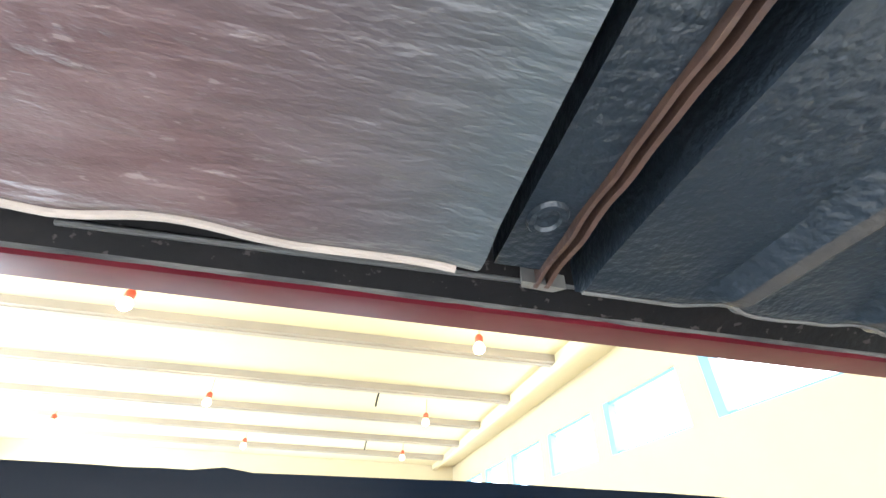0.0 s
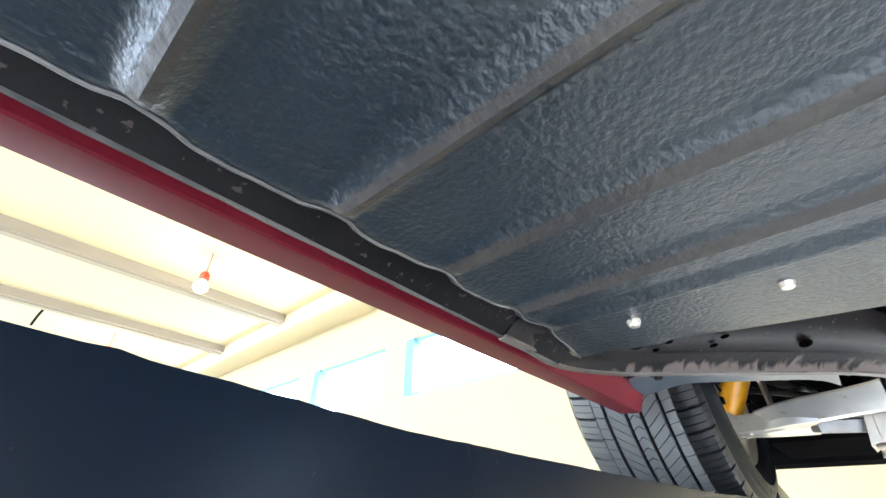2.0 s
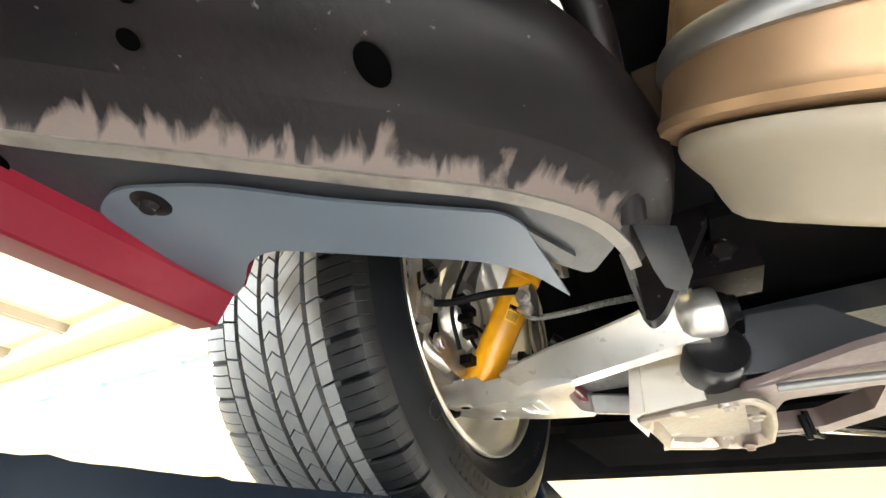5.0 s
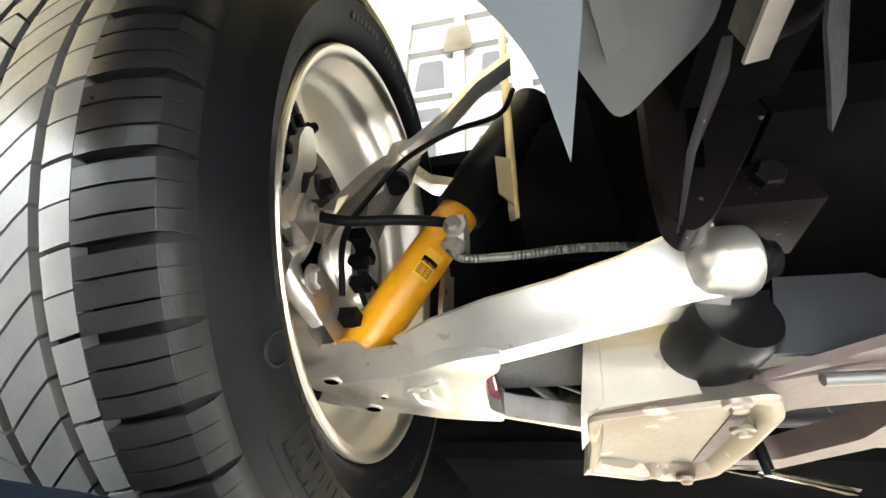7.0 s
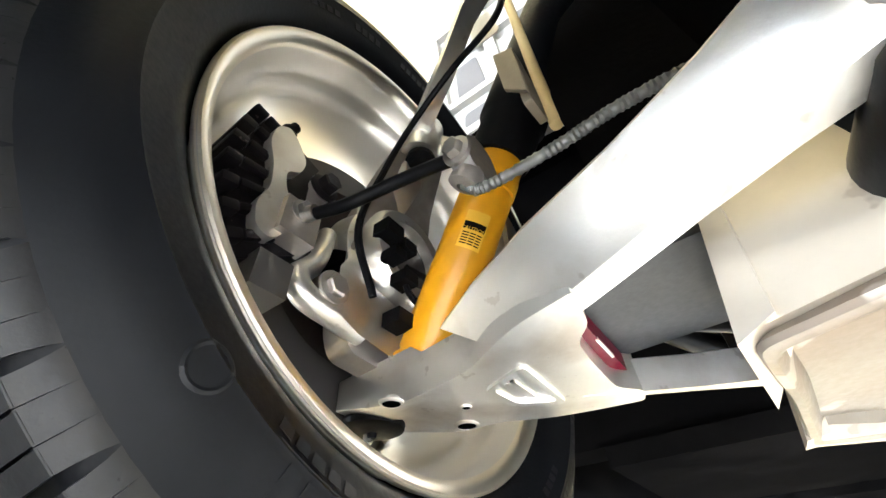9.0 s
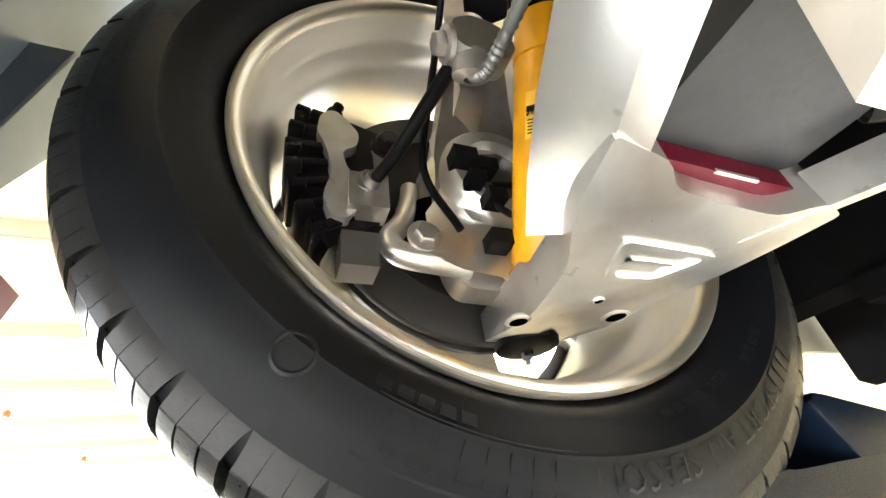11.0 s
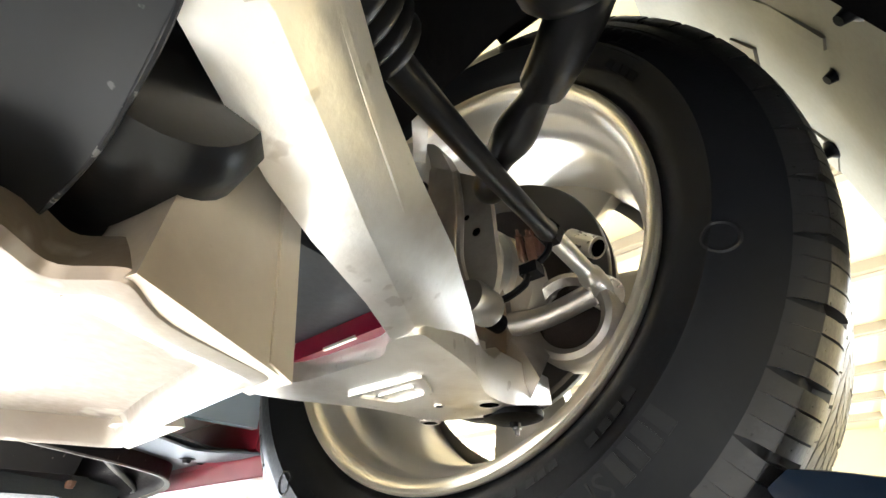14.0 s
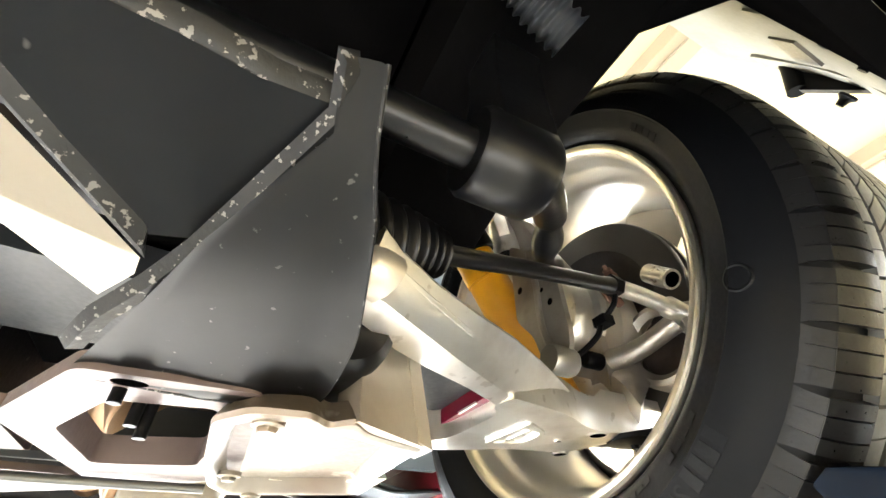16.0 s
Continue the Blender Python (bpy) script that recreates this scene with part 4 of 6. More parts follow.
part("lower_boss", turned([(0.0, 0.175), (0.028, 0.176), (0.034, 0.185), (0.036, 0.21), (0.03, 0.225), (0, 0.226)], (0.032, 0.775, 0), 24, "z"), M_ALU, knuckle)
part("ball_joint", turned([(0, 0.158), (0.004, 0.158), (0.005, 0.162), (0.022, 0.1625), (0.03, 0.165), (0.031, 0.17), (0.024, 0.18), (0, 0.182)], (0.032, 0.792, 0), 24, "z"), M_BLACK, car, "black ball joint boot with grease nipple")
part("grease_nipple", turned([(0, 0.15), (0.0025, 0.151), (0.0025, 0.155), (0.0045, 0.156), (0.0045, 0.164), (0, 0.165)], (0.032, 0.797, 0), 10, "z"), M_STEEL, car, "small bright grease nipple")
part("upper_boss", turned([(0.01, -0.03), (0.022, -0.03), (0.024, -0.026), (0.024, 0.03), (0.01, 0.03)], (0, 0, 0), 24, "z", along((-0.022, 0.688, 0.476), (-0.018, 0.684, 0.52))), M_ALU, knuckle, "round upper boss with a dark bore")
part("upper_arm_stem", loft([[(x - w, y, z - w), (x + w, y, z - w), (x + w, y, z + w), (x - w, y, z + w)] for x, y, z, w in ((-0.035, 0.75, 0.36, 0.022), (-0.026, 0.722, 0.398, 0.016), (-0.022, 0.7, 0.425, 0.014))]), M_ALU, knuckle, bevel=0.005)
uca = part("upper_control_arm", loft([[(x - 0.012, y, z - w), (x + 0.012, y, z - w), (x + 0.012, y, z + w), (x - 0.012, y, z + w)] for x, y, z, w in ((-0.03, 0.69, 0.485, 0.012), (-0.05, 0.66, 0.475, 0.01), (-0.075, 0.61, 0.49, 0.009), (-0.095, 0.565, 0.53, 0.009), (-0.105, 0.52, 0.56, 0.01))]), M_ALU, car, "slim cast aluminium upper control arm", bevel=0.004)
part("front_leg", loft([[(x - 0.012, y, z - w), (x + 0.012, y, z - w), (x + 0.012, y, z + w), (x - 0.012, y, z + w)] for x, y, z, w in ((-0.02, 0.69, 0.485, 0.012), (0.02, 0.65, 0.475, 0.01), (0.06, 0.6, 0.5, 0.009), (0.1, 0.53, 0.55, 0.01))]), M_ALU, uca, bevel=0.004)
part("upper_ball_joint", turned([(0, 0), (0.014, 0), (0.019, 0.008), (0.017, 0.018), (0.01, 0.026), (0, 0.027)], (-0.022, 0.69, 0.428), 20, "z"), M_BLACK, car, "black upper ball joint boot")


# lower control arm: bottom outline, with the gap between the legs
def control_arm():
    web = rounded([(-0.006, 0.805), (0.071, 0.807), (0.072, 0.74), (0.073, 0.68), (0.096, 0.641), (0.106, 0.6), (0.112, 0.565), (0.09, 0.558), (0.072, 0.575), (0.015, 0.573), (-0.015, 0.57), (-0.03, 0.556), (-0.068, 0.55), (-0.058, 0.59), (-0.045, 0.615), (-0.026, 0.645), (-0.016, 0.70)], [0.006, 0.006, 0.03, 0.02, 0.02, 0.02, 0.004, 0.015, 0.02, 0.0, 0.02, 0.015, 0.004, 0.02, 0.02, 0.02, 0.02], 3)
    bm = prismed(web, lambda x, y: 0.157 + max(0, y - 0.72) * 0.22, lambda x, y: 0.192 + (0.01 if y > 0.7 else 0))
    main = part("lower_control_arm", bm, M_ALU, car, "bright cast aluminium lower control arm", bevel=0.004)
    # legs: a narrow foot, a tall slanting outer face with a rounded shoulder, and an inner wall
    rear = [((-0.022, 0.600), (-0.030, 0.612), (-0.040, 0.655), 0.192), ((-0.036, 0.574), (-0.050, 0.585), (-0.062, 0.612), 0.198), ((-0.058, 0.530), (-0.073, 0.537), (-0.085, 0.562), 0.2), ((-0.082, 0.483), (-0.096, 0.489), (-0.108, 0.503), 0.2), ((-0.100, 0.445), (-0.115, 0.450), (-0.128, 0.457), 0.202), ((-0.112, 0.413), (-0.130, 0.416), (-0.147, 0.416), 0.208), ((-0.115, 0.396), (-0.135, 0.398), (-0.152, 0.399), 0.212)]
    front = [((0.070, 0.600), (0.079, 0.612), (0.092, 0.645), 0.186), ((0.088, 0.568), (0.104, 0.572), (0.118, 0.600), 0.189), ((0.115, 0.520), (0.132, 0.523), (0.149, 0.543), 0.19), ((0.137, 0.472), (0.157, 0.482), (0.171, 0.492), 0.19), ((0.153, 0.443), (0.180, 0.447), (0.189, 0.455), 0.19), ((0.176, 0.412), (0.200, 0.416), (0.211, 0.419), 0.191), ((0.188, 0.396), (0.205, 0.400), (0.223, 0.405), 0.192)]
    for side, legs in ((-1, rear), (1, front)):
        secs = []
        for k, (i, c, t, top) in enumerate(legs):
            low = 0.1572 if side < 0 else 0.1568
            foot, crease, edge = Vector((*i, low)), Vector((*c, low + (0.0022 if side < 0 else 0.003))), Vector((*t, top))
            out = Vector((edge.x - foot.x, edge.y - foot.y, 0)).normalized()
            belly = crease.lerp(edge, 0.55) + out * (0.0025 if side < 0 else 0.003) - Vector((0, 0, 0.0015))
            rim = edge - Vector((0, 0, 0.0035)) + out * 0.0025
            inner = foot - out * 0.002 + Vector((0, 0, 0.026))
            secs.append([tuple(q) for q in (foot, foot.lerp(crease, 0.5) - Vector((0, 0, 0.0006)), crease, crease.lerp(belly, 0.5) + out * 0.001, belly, belly.lerp(rim, 0.6), rim, edge + Vector((0, 0, 0.001)), edge - out * 0.006, inner + out * 0.012 + Vector((0, 0, 0.006)), inner)])
        leg = part("leg", loft(secs), M_ALU, main)
        leg.data.set_sharp_from_angle(angle=radians(21))
    # cast ridge along the front leg
    part("cast_ridge", tubed([(0.079, 0.622, 0.171), (0.108, 0.578, 0.174), (0.140, 0.527, 0.176), (0.166, 0.486, 0.177), (0.187, 0.45, 0.178), (0.209, 0.415, 0.179)], lambda u: 0.003 + 0.001 * math.sin(u * 3), 8), M_ALU, main)
    # raised trapezium pad in the web
    pad = rounded([(-0.012, 0.611), (0.069, 0.614), (0.047, 0.65), (0.006, 0.653)], 0.008)
    ring_in = rounded([(-0.004, 0.616), (0.06, 0.618), (0.043, 0.645), (0.01, 0.647)], 0.006)
    bm = bmesh.new()
    o0, o1 = [bm.verts.new((x, y, 0.158)) for x, y in pad], [bm.verts.new((x, y, 0.1545)) for x, y in pad]
    i1, i0 = [bm.verts.new((x, y, 0.1545)) for x, y in ring_in], [bm.verts.new((x, y, 0.158)) for x, y in ring_in]
    k = len(pad)
    for i in range(k):
        j = (i + 1) % k
        bm.faces.new((o0[i], o0[j], o1[j], o1[i])), bm.faces.new((o1[i], o1[j], i1[j], i1[i])), bm.faces.new((i1[i], i1[j], i0[j], i0[i]))
    part("cast_rim", bm, M_ALU, main)
    part("cast_mark", boxed(((0.006, 0.628, 0.1555), (0.044, 0.631, 0.158)), ((0.006, 0.628, 0.1555), (0.009, 0.638, 0.158))), M_ALU, main, bevel=0.0008)
    for x, y, r in ((-0.019, 0.722, 0.0075), (0.061, 0.705, 0.0085), (0.026, 0.682, 0.0035)):
        z = 0.157 + max(0, y - 0.72) * 0.22
        part("hole_boss", turned([(0, 0.004), (r * 0.9, 0.004), (r, -0.0012), (r * 1.25, -0.0008), (r * 1.4, 0.0004)], (x, y, z), 20, "z"), M_ALU, main, "cast boss round a hole")
        # disc without depth; its black paints the shade of the bore
        part("drilled_hole", turned([(0, -0.0009), (r * 0.98, -0.0009)], (x, y, z), 20, "z"), M_HOLE, main, "drilled hole drawn as a flat black shade")
    # rear eye round its bushing, and the front boss
    ec = (-0.137, 0, 0.1835)
    part("bushing_eye", turned([(0.0185, 0.3815), (0.0215, 0.381), (0.0238, 0.384), (0.0246, 0.39), (0.0244, 0.402), (0.0215, 0.412), (0.014, 0.418), (0, 0.42)], ec, 40), M_ALU, main, "rounded cast eye at the end of the leg")
    part("bushing", turned([(0, 0.366), (0.012, 0.366), (0.0135, 0.372), (0.016, 0.374), (0.0183, 0.379), (0.0189, 0.388)], ec, 32), M_BLACK, main, "black rubber bushing")
    part("rounded_end", loft([[(x + 0.018 * c * k, y + 0.01 * c * k, 0.1735 + 0.015 * d * k) for c, d in ((math.cos(a * math.pi / 8), math.sin(a * math.pi / 8)) for a in range(16))] for x, y, k in ((0.2, 0.412, 1.0), (0.2045, 0.402, 0.97), (0.2075, 0.396, 0.85), (0.209, 0.393, 0.6), (0.2095, 0.392, 0.1))]), M_SUBBRIGHT, main, "rounded cream end of the front leg")
    return main


arm = control_arm()

# transverse leaf spring with its red end pad
secs = []
for y, z, w in ((0.592, 0.186, 0.054), (0.57, 0.187, 0.058), (0.45, 0.19, 0.06), (0.3, 0.198, 0.062), (0.0, 0.21, 0.065), (-0.3, 0.2, 0.062)):
    x = 0.031
    secs.append([(x - w, y, z), (x + w, y, z), (x + w, y, z + 0.028), (x - w, y, z + 0.028)])
part("leaf_spring", loft(secs), M_LEAF, car, "dark composite transverse leaf spring", bevel=0.004)
part("spring_end_pad", prismed(rounded([(-0.045, 0.565), (0.106, 0.565), (0.1, 0.602), (-0.04, 0.602)], 0.012), 0.172, 0.1865), M_PADRED, car, "red rubber pad on the spring end", bevel=0.003)
part("scuff", boxed(((0.018, 0.5646, 0.1712), (0.052, 0.5666, 0.1735))), M_ALU, bpy.data.objects["spring_end_pad"], "pale scraped mark")


# shock absorber
def shock():
    a, b = (0.012, 0.712, 0.2), (0.002, 0.547, 0.5)
    m = along(a, b)
    L = (Vector(b) - Vector(a)).length
    s = part("shock_absorber", turned([(0, 0.0), (0.024, 0.0), (0.0275, 0.006), (0.0275, 0.178), (0.0262, 0.1785), (0.0262, 0.1815), (0.0285, 0.182), (0.0285, 0.2), (0.0275, 0.202), (0.0275, L), (0, L)], (0, 0, 0), 40, "z", m), M_YELLOW, car, "yellow enamelled shock absorber")
    part("dust_cover", turned([(0.0265, 0.22), (0.032, 0.221), (0.034, 0.226), (0.034, 0.27), (0.038, 0.275), (0.038, 0.46), (0.03, 0.47)], (0, 0, 0), 40, "z", m), M_BLACK, s, "black upper shroud of the shock")
    part("lower_eye", turned([(0.0, -0.024), (0.017, -0.024), (0.019, -0.02), (0.019, 0.02), (0.017, 0.024), (0, 0.024)], (0, 0, 0), 24, "x", Matrix.Translation((0.012, 0.722, 0.19))), M_YELLOW, s)
    return s, m


the_shock, SHOCK_M = shock()


def label_on_shock():
    m = SHOCK_M
    inv = m.inverted()
    p = inv @ Vector((-0.03, 0.62, 0.29))
    ang, h = math.atan2(p.y, p.x), p.z
    bm = bmesh.new()
    n = 10
    rows = [[bm.verts.new((0.0278 * math.cos(ang + radians(u)), 0.0278 * math.sin(ang + radians(u)), h + z)) for u in np.linspace(-24, 24, n)] for z in (-0.02, 0.02)]
    for i in range(n - 1):
        bm.faces.new((rows[0][i], rows[0][i + 1], rows[1][i + 1], rows[1][i]))
    bmesh.ops.transform(bm, matrix=m, verts=bm.verts)
    part("warning_label", bm, M_LABEL, the_shock, "yellow caution label with black print")
    return ang, h


M_LABEL = material("label_ink", (0.7, 0.4, 0.03), 0.5, 0, 20, 0.05, 300, 0.02)
LABEL_ANG, LABEL_H = label_on_shock()


def on_shock(bm, r=0.0281):
    for v in bm.verts:
        a = LABEL_ANG + v.co.x / r
        v.co = Vector((r * math.cos(a), r * math.sin(a), LABEL_H + v.co.y))
    bmesh.ops.transform(bm, matrix=SHOCK_M, verts=bm.verts)
    return bm


bm = bmesh.new()
for k in range(8):
    box(bm, (-0.0108 + k * 0.0027, -0.0005, 0), (-0.0108 + (k + 1) * 0.0027, 0.0078, 0.0002))
part("label_header", on_shock(bm, 0.02795), M_BLACK, the_shock, "black header band of the label", smooth=False)
part("caution_lettering", on_shock(text_mesh("CAUTION", 0.0056), 0.0284), M_LABEL, the_shock, "yellow word on the black header", smooth=False)
bm = bmesh.new()
for k in range(5):
    for j, (x0, x1) in enumerate(((-0.0095, -0.003), (-0.002, 0.0035), (0.0045, 0.0095))):
        box(bm, (x0, -0.005 - k * 0.0028, 0), (x1, -0.0037 - k * 0.0028, 0.0002))
part("print_bars", on_shock(bm), M_BLACK, the_shock, "small black print", smooth=False)

# sway bar, link, tie rod, rack boot
part("sway_bar", tubed([(0.262, -0.3, 0.24), (0.262, 0.2, 0.24), (0.262, 0.38, 0.238), (0.262, 0.47, 0.235), (0.257, 0.495, 0.24), (0.24, 0.517, 0.25), (0.215, 0.543, 0.265), (0.19, 0.563, 0.273), (0.168, 0.577, 0.275), (0.146, 0.598, 0.282), (0.13, 0.622, 0.3)], lambda t: 0.0135 if t < 0.6 else 0.0115 + 0.0025 * math.cos(t * 26), 16), M_GLOSS, car, "thick black sway bar")
part("sway_bar_bushing", turned([(0.013, -0.034), (0.0255, -0.034), (0.0285, -0.03), (0.029, 0.012), (0.026, 0.017), (0.013, 0.017)], (0.262, 0.472, 0.235), 32, "y"), M_GLOSS, car, "black rubber sway bar bushing")
part("sway_bar_clamp", loft([[(x0, 0.446, z), (x1, 0.446, z), (x1, 0.484, z), (x0, 0.484, z)] for x0, x1, z in ((0.2345, 0.2895, 0.236), (0.2335, 0.2905, 0.25), (0.24, 0.29, 0.266), (0.256, 0.29, 0.29), (0.262, 0.295, 0.34), (0.262, 0.3, 0.4))]), M_GLOSS, car, "black steel bushing clamp", bevel=0.006)
plate_out = rounded([(0.055, 0.385), (0.124, 0.322), (0.126, 0.225), (0.116, 0.198), (0.098, 0.195), (0.083, 0.21), (0.074, 0.245), (0.05, 0.275)], 0.01)
lk = part("sway_bar_link", prismed(plate_out, 0.63, 0.636, "xz"), M_CAST, car, "grey pressed sway bar link with holes", bevel=0.0015)
for x, z, r in ((0.064, 0.31, 0.0045), (0.109, 0.27, 0.004), (0.1, 0.29, 0.0028)):
    # the plate is not pierced: a black disc paints each hole's shade
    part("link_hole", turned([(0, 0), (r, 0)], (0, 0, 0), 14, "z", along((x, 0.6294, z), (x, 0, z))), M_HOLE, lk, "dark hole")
part("stiffening_rib", tubed([(0.09, 0.629, 0.35), (0.094, 0.628, 0.3), (0.092, 0.628, 0.25), (0.1, 0.628, 0.215)], 0.004, 8), M_CAST, lk)
part("link_eye", turned([(0, -0.014), (0.013, -0.014), (0.0145, -0.01), (0.0145, 0.01), (0.013, 0.014), (0, 0.014)], (0.109, 0.627, 0.203), 20, "y"), M_STEEL, lk)
td = part("tie_rod", tubed([(0.186, 0.455, 0.218), (0.165, 0.56, 0.252), (0.147, 0.692, 0.284)], lambda t: 0.0078 if t < 0.9 else 0.0092, 14), M_GLOSS, car, "slim dark tie rod")
part("tie_rod_end", tubed([(0.147, 0.692, 0.284), (0.147, 0.73, 0.284), (0.149, 0.77, 0.278), (0.15, 0.793, 0.272)], lambda t: 0.0092 if t < 0.6 else 0.0125, 14), M_ALU, td, "pale tie rod end")
part("tie_rod_ball", turned([(0, -0.016), (0.005, -0.016), (0.006, -0.01), (0.016, -0.009), (0.018, -0.004), (0.018, 0.008), (0.01, 0.018), (0, 0.018)], (0, 0, 0), 24, "z", along((0.151, 0.797, 0.271), (0.25, 0.6, 0.1)) @ Matrix.Rotation(math.pi, 4, "X")), M_BRIGHTBOLT, td, "stepped bright ball joint end")
part("lock_nut", turned([(0, -0.006), (0.012, -0.006), (0.012, 0.006), (0, 0.006)], (0, 0, 0), 6, "z", along((0.1475, 0.686, 0.2835), (0.1465, 0.696, 0.2845))), M_FRAME, td)
part("rack_boot", tubed([(0.198, 0.385, 0.2), (0.195, 0.41, 0.206), (0.19, 0.435, 0.213), (0.186, 0.456, 0.218)], lambda t: (0.031 - 0.016 * t) + 0.003 * math.cos(t * 2 * math.pi * 8), 24, 24), M_GLOSS, car, "ribbed black steering rack boot")
part("steering_rack", tubed([(0.2, -0.3, 0.2), (0.199, 0.388, 0.2)], 0.026, 16), M_FRAME, car, "dark steering rack housing")

wc = part("tie_rod_wire", tubed([(0.146, 0.688, 0.276), (0.142, 0.684, 0.262), (0.128, 0.676, 0.246), (0.128, 0.664, 0.228), (0.118, 0.645, 0.21), (0.11, 0.63, 0.205)], 0.003, 8), M_BLACK, car, "thin black wire hanging from the tie rod")
part("wire_clip", boxed(((0.122, 0.67, 0.242), (0.138, 0.684, 0.252))), M_BLACK, wc, "black plastic clip", bevel=0.002)


M_SEAM = material("worn_seam_coating", (0.13, 0.115, 0.1), 0.5, 0.1, 30, 0.4, 200, 0.3, dirt=(0.03, 0.026, 0.024), dirt_amount=0.8, dirt_scale=25)


def mud_run():
    """Frame coating under mud that thins out upwards in streaks; the uv is metres along and 0 to 1 upwards."""
    m = material("mud_streaked_coating", (0.008, 0.0064, 0.007), 0.5, 0, 12, 0.25, 180, 0.3, spec=0.14)
    n, l = m.node_tree.nodes, m.node_tree.links
    co, sep, mp, ns, ns2 = n.new("ShaderNodeTexCoord"), n.new("ShaderNodeSeparateXYZ"), n.new("ShaderNodeMapping"), n.new("ShaderNodeTexNoise"), n.new("ShaderNodeTexNoise")
    l.new(co.outputs["UV"], sep.inputs[0]), l.new(co.outputs["UV"], mp.inputs[0])
    mp.inputs["Scale"].default_value = (60, 0.55, 1)
    mp.inputs["Rotation"].default_value = (0, 0, 0.0)
    ns.inputs["Scale"].default_value, ns.inputs["Detail"].default_value, ns.inputs["Distortion"].default_value = 1.0, 5, 0.6
    l.new(mp.outputs[0], ns.inputs["Vector"])
    ns2.inputs["Scale"].default_value, ns2.inputs["Detail"].default_value = 9, 4
    l.new(co.outputs["Object"], ns2.inputs["Vector"])
    add = n.new("ShaderNodeMath")
    add.operation = "MULTIPLY_ADD"
    add.inputs[1].default_value = -0.46
    l.new(sep.outputs[1], add.inputs[0]), l.new(ns.outputs[0], add.inputs[2])
    both = n.new("ShaderNodeMath")
    both.operation = "MULTIPLY_ADD"
    both.inputs[1].default_value = 0.35
    l.new(ns2.outputs[0], both.inputs[0]), l.new(add.outputs[0], both.inputs[2])
    ramp = n.new("ShaderNodeValToRGB")
    ramp.color_ramp.elements[0].position, ramp.color_ramp.elements[1].position = 0.47, 0.6
    l.new(both.outputs[0], ramp.inputs[0])
    mix = n.new("ShaderNodeMixRGB")
    mix.inputs[2].default_value = (0.1, 0.08, 0.072, 1)
    bsdf = n["Principled BSDF"]
    old = bsdf.inputs["Base Color"].links[0].from_socket
    l.new(ramp.outputs[0], mix.inputs[0]), l.new(old, mix.inputs[1])
    l.new(mix.outputs[0], bsdf.inputs["Base Color"])
    return m


M_MUDRUN = mud_run()

# frame rail that bends inward behind the wheel
RAIL = [(-0.9, 0.716, 0.119), (-0.85, 0.718, 0.121), (-0.77, 0.742, 0.135), (-0.70, 0.752, 0.147), (-0.645, 0.737, 0.152), (-0.59, 0.703, 0.156), (-0.53, 0.633, 0.158), (-0.465, 0.551, 0.158), (-0.42, 0.493, 0.158), (-0.375, 0.455, 0.158), (-0.335, 0.441, 0.159), (-0.295, 0.438, 0.163)]
path = [Vector(p) for p in dense_path(RAIL, 6)]


def rail_sections(profile):
    secs = []
    for i, p in enumerate(path):
        d = (path[min(i + 1, len(path) - 1)] - path[max(i - 1, 0)]).normalized()
        s = Vector((-d.y, d.x, 0))  # outboard
        f = min(1, max(0, (p.x + 0.5) / 0.22))
        slim = 1 - 0.93 * f * f * (3 - 2 * f)
        flat = Vector((s.x, s.y, 0)).normalized()
        secs.append([tuple(p + flat * (u if u > -0.022 else -0.022 + (u + 0.022) * slim) + Vector((0, 0, h if h < 0.012 else 0.012 + (h - 0.012) * max(slim, 0.3)))) for u, h in profile])
    return secs


rail = part("frame_rail", loft(rail_sections([(0.0, 0.0), (-0.004, 0.001), (-0.012, 0.0085), (-0.034, 0.0165), (-0.042, 0.021), (-0.06, 0.0245), (-0.085, 0.03), (-0.1, 0.042), (-0.108, 0.062), (-0.102, 0.07), (-0.02, 0.062), (0.0, 0.055), (0.0, 0.02)])), M_FRAME, car, "dark coated frame rail bending inward")
part("rail_flange", loft(rail_sections([(0.0045, -0.0035), (0.0045, -0.001), (-0.004, 0.0), (-0.004, -0.0025)])), M_SEAM, rail, "pinched lower flange of the rail")
part("rail_upper_wall", loft(rail_sections([(-0.03, 0.05), (-0.03, 0.36), (-0.02, 0.36), (-0.02, 0.05)])), M_MATTE, rail, "black wall above the rail")
# lower face with dried mud that has run up in streaks
secs = rail_sections([(-0.0038, -0.0006), (-0.0075, 0.0038), (-0.012, 0.0078), (-0.019, 0.0104), (-0.027, 0.0133), (-0.034, 0.0158)])
bm = bmesh.new()
uv = bm.loops.layers.uv.new("UVMap")
rows = [[bm.verts.new(p) for p in sec] for sec in secs]
at = [0.0]
for p, q in zip(secs, secs[1:]):
    at.append(at[-1] + (Vector(q[0]) - Vector(p[0])).length)
for i in range(len(rows) - 9):
    for j in range(5):
        f = bm.faces.new((rows[i][j], rows[i][j + 1], rows[i + 1][j + 1], rows[i + 1][j]))
        for lp, (a, b) in zip(f.loops, ((i, j), (i, j + 1), (i + 1, j + 1), (i + 1, j))):
            lp[uv].uv = (at[a], b / 5 + max(0.0, -0.56 - secs[a][0][0]) * 7)
part("muddy_face", bm, M_MUDRUN, rail, "lower face with pale dried mud streaks")


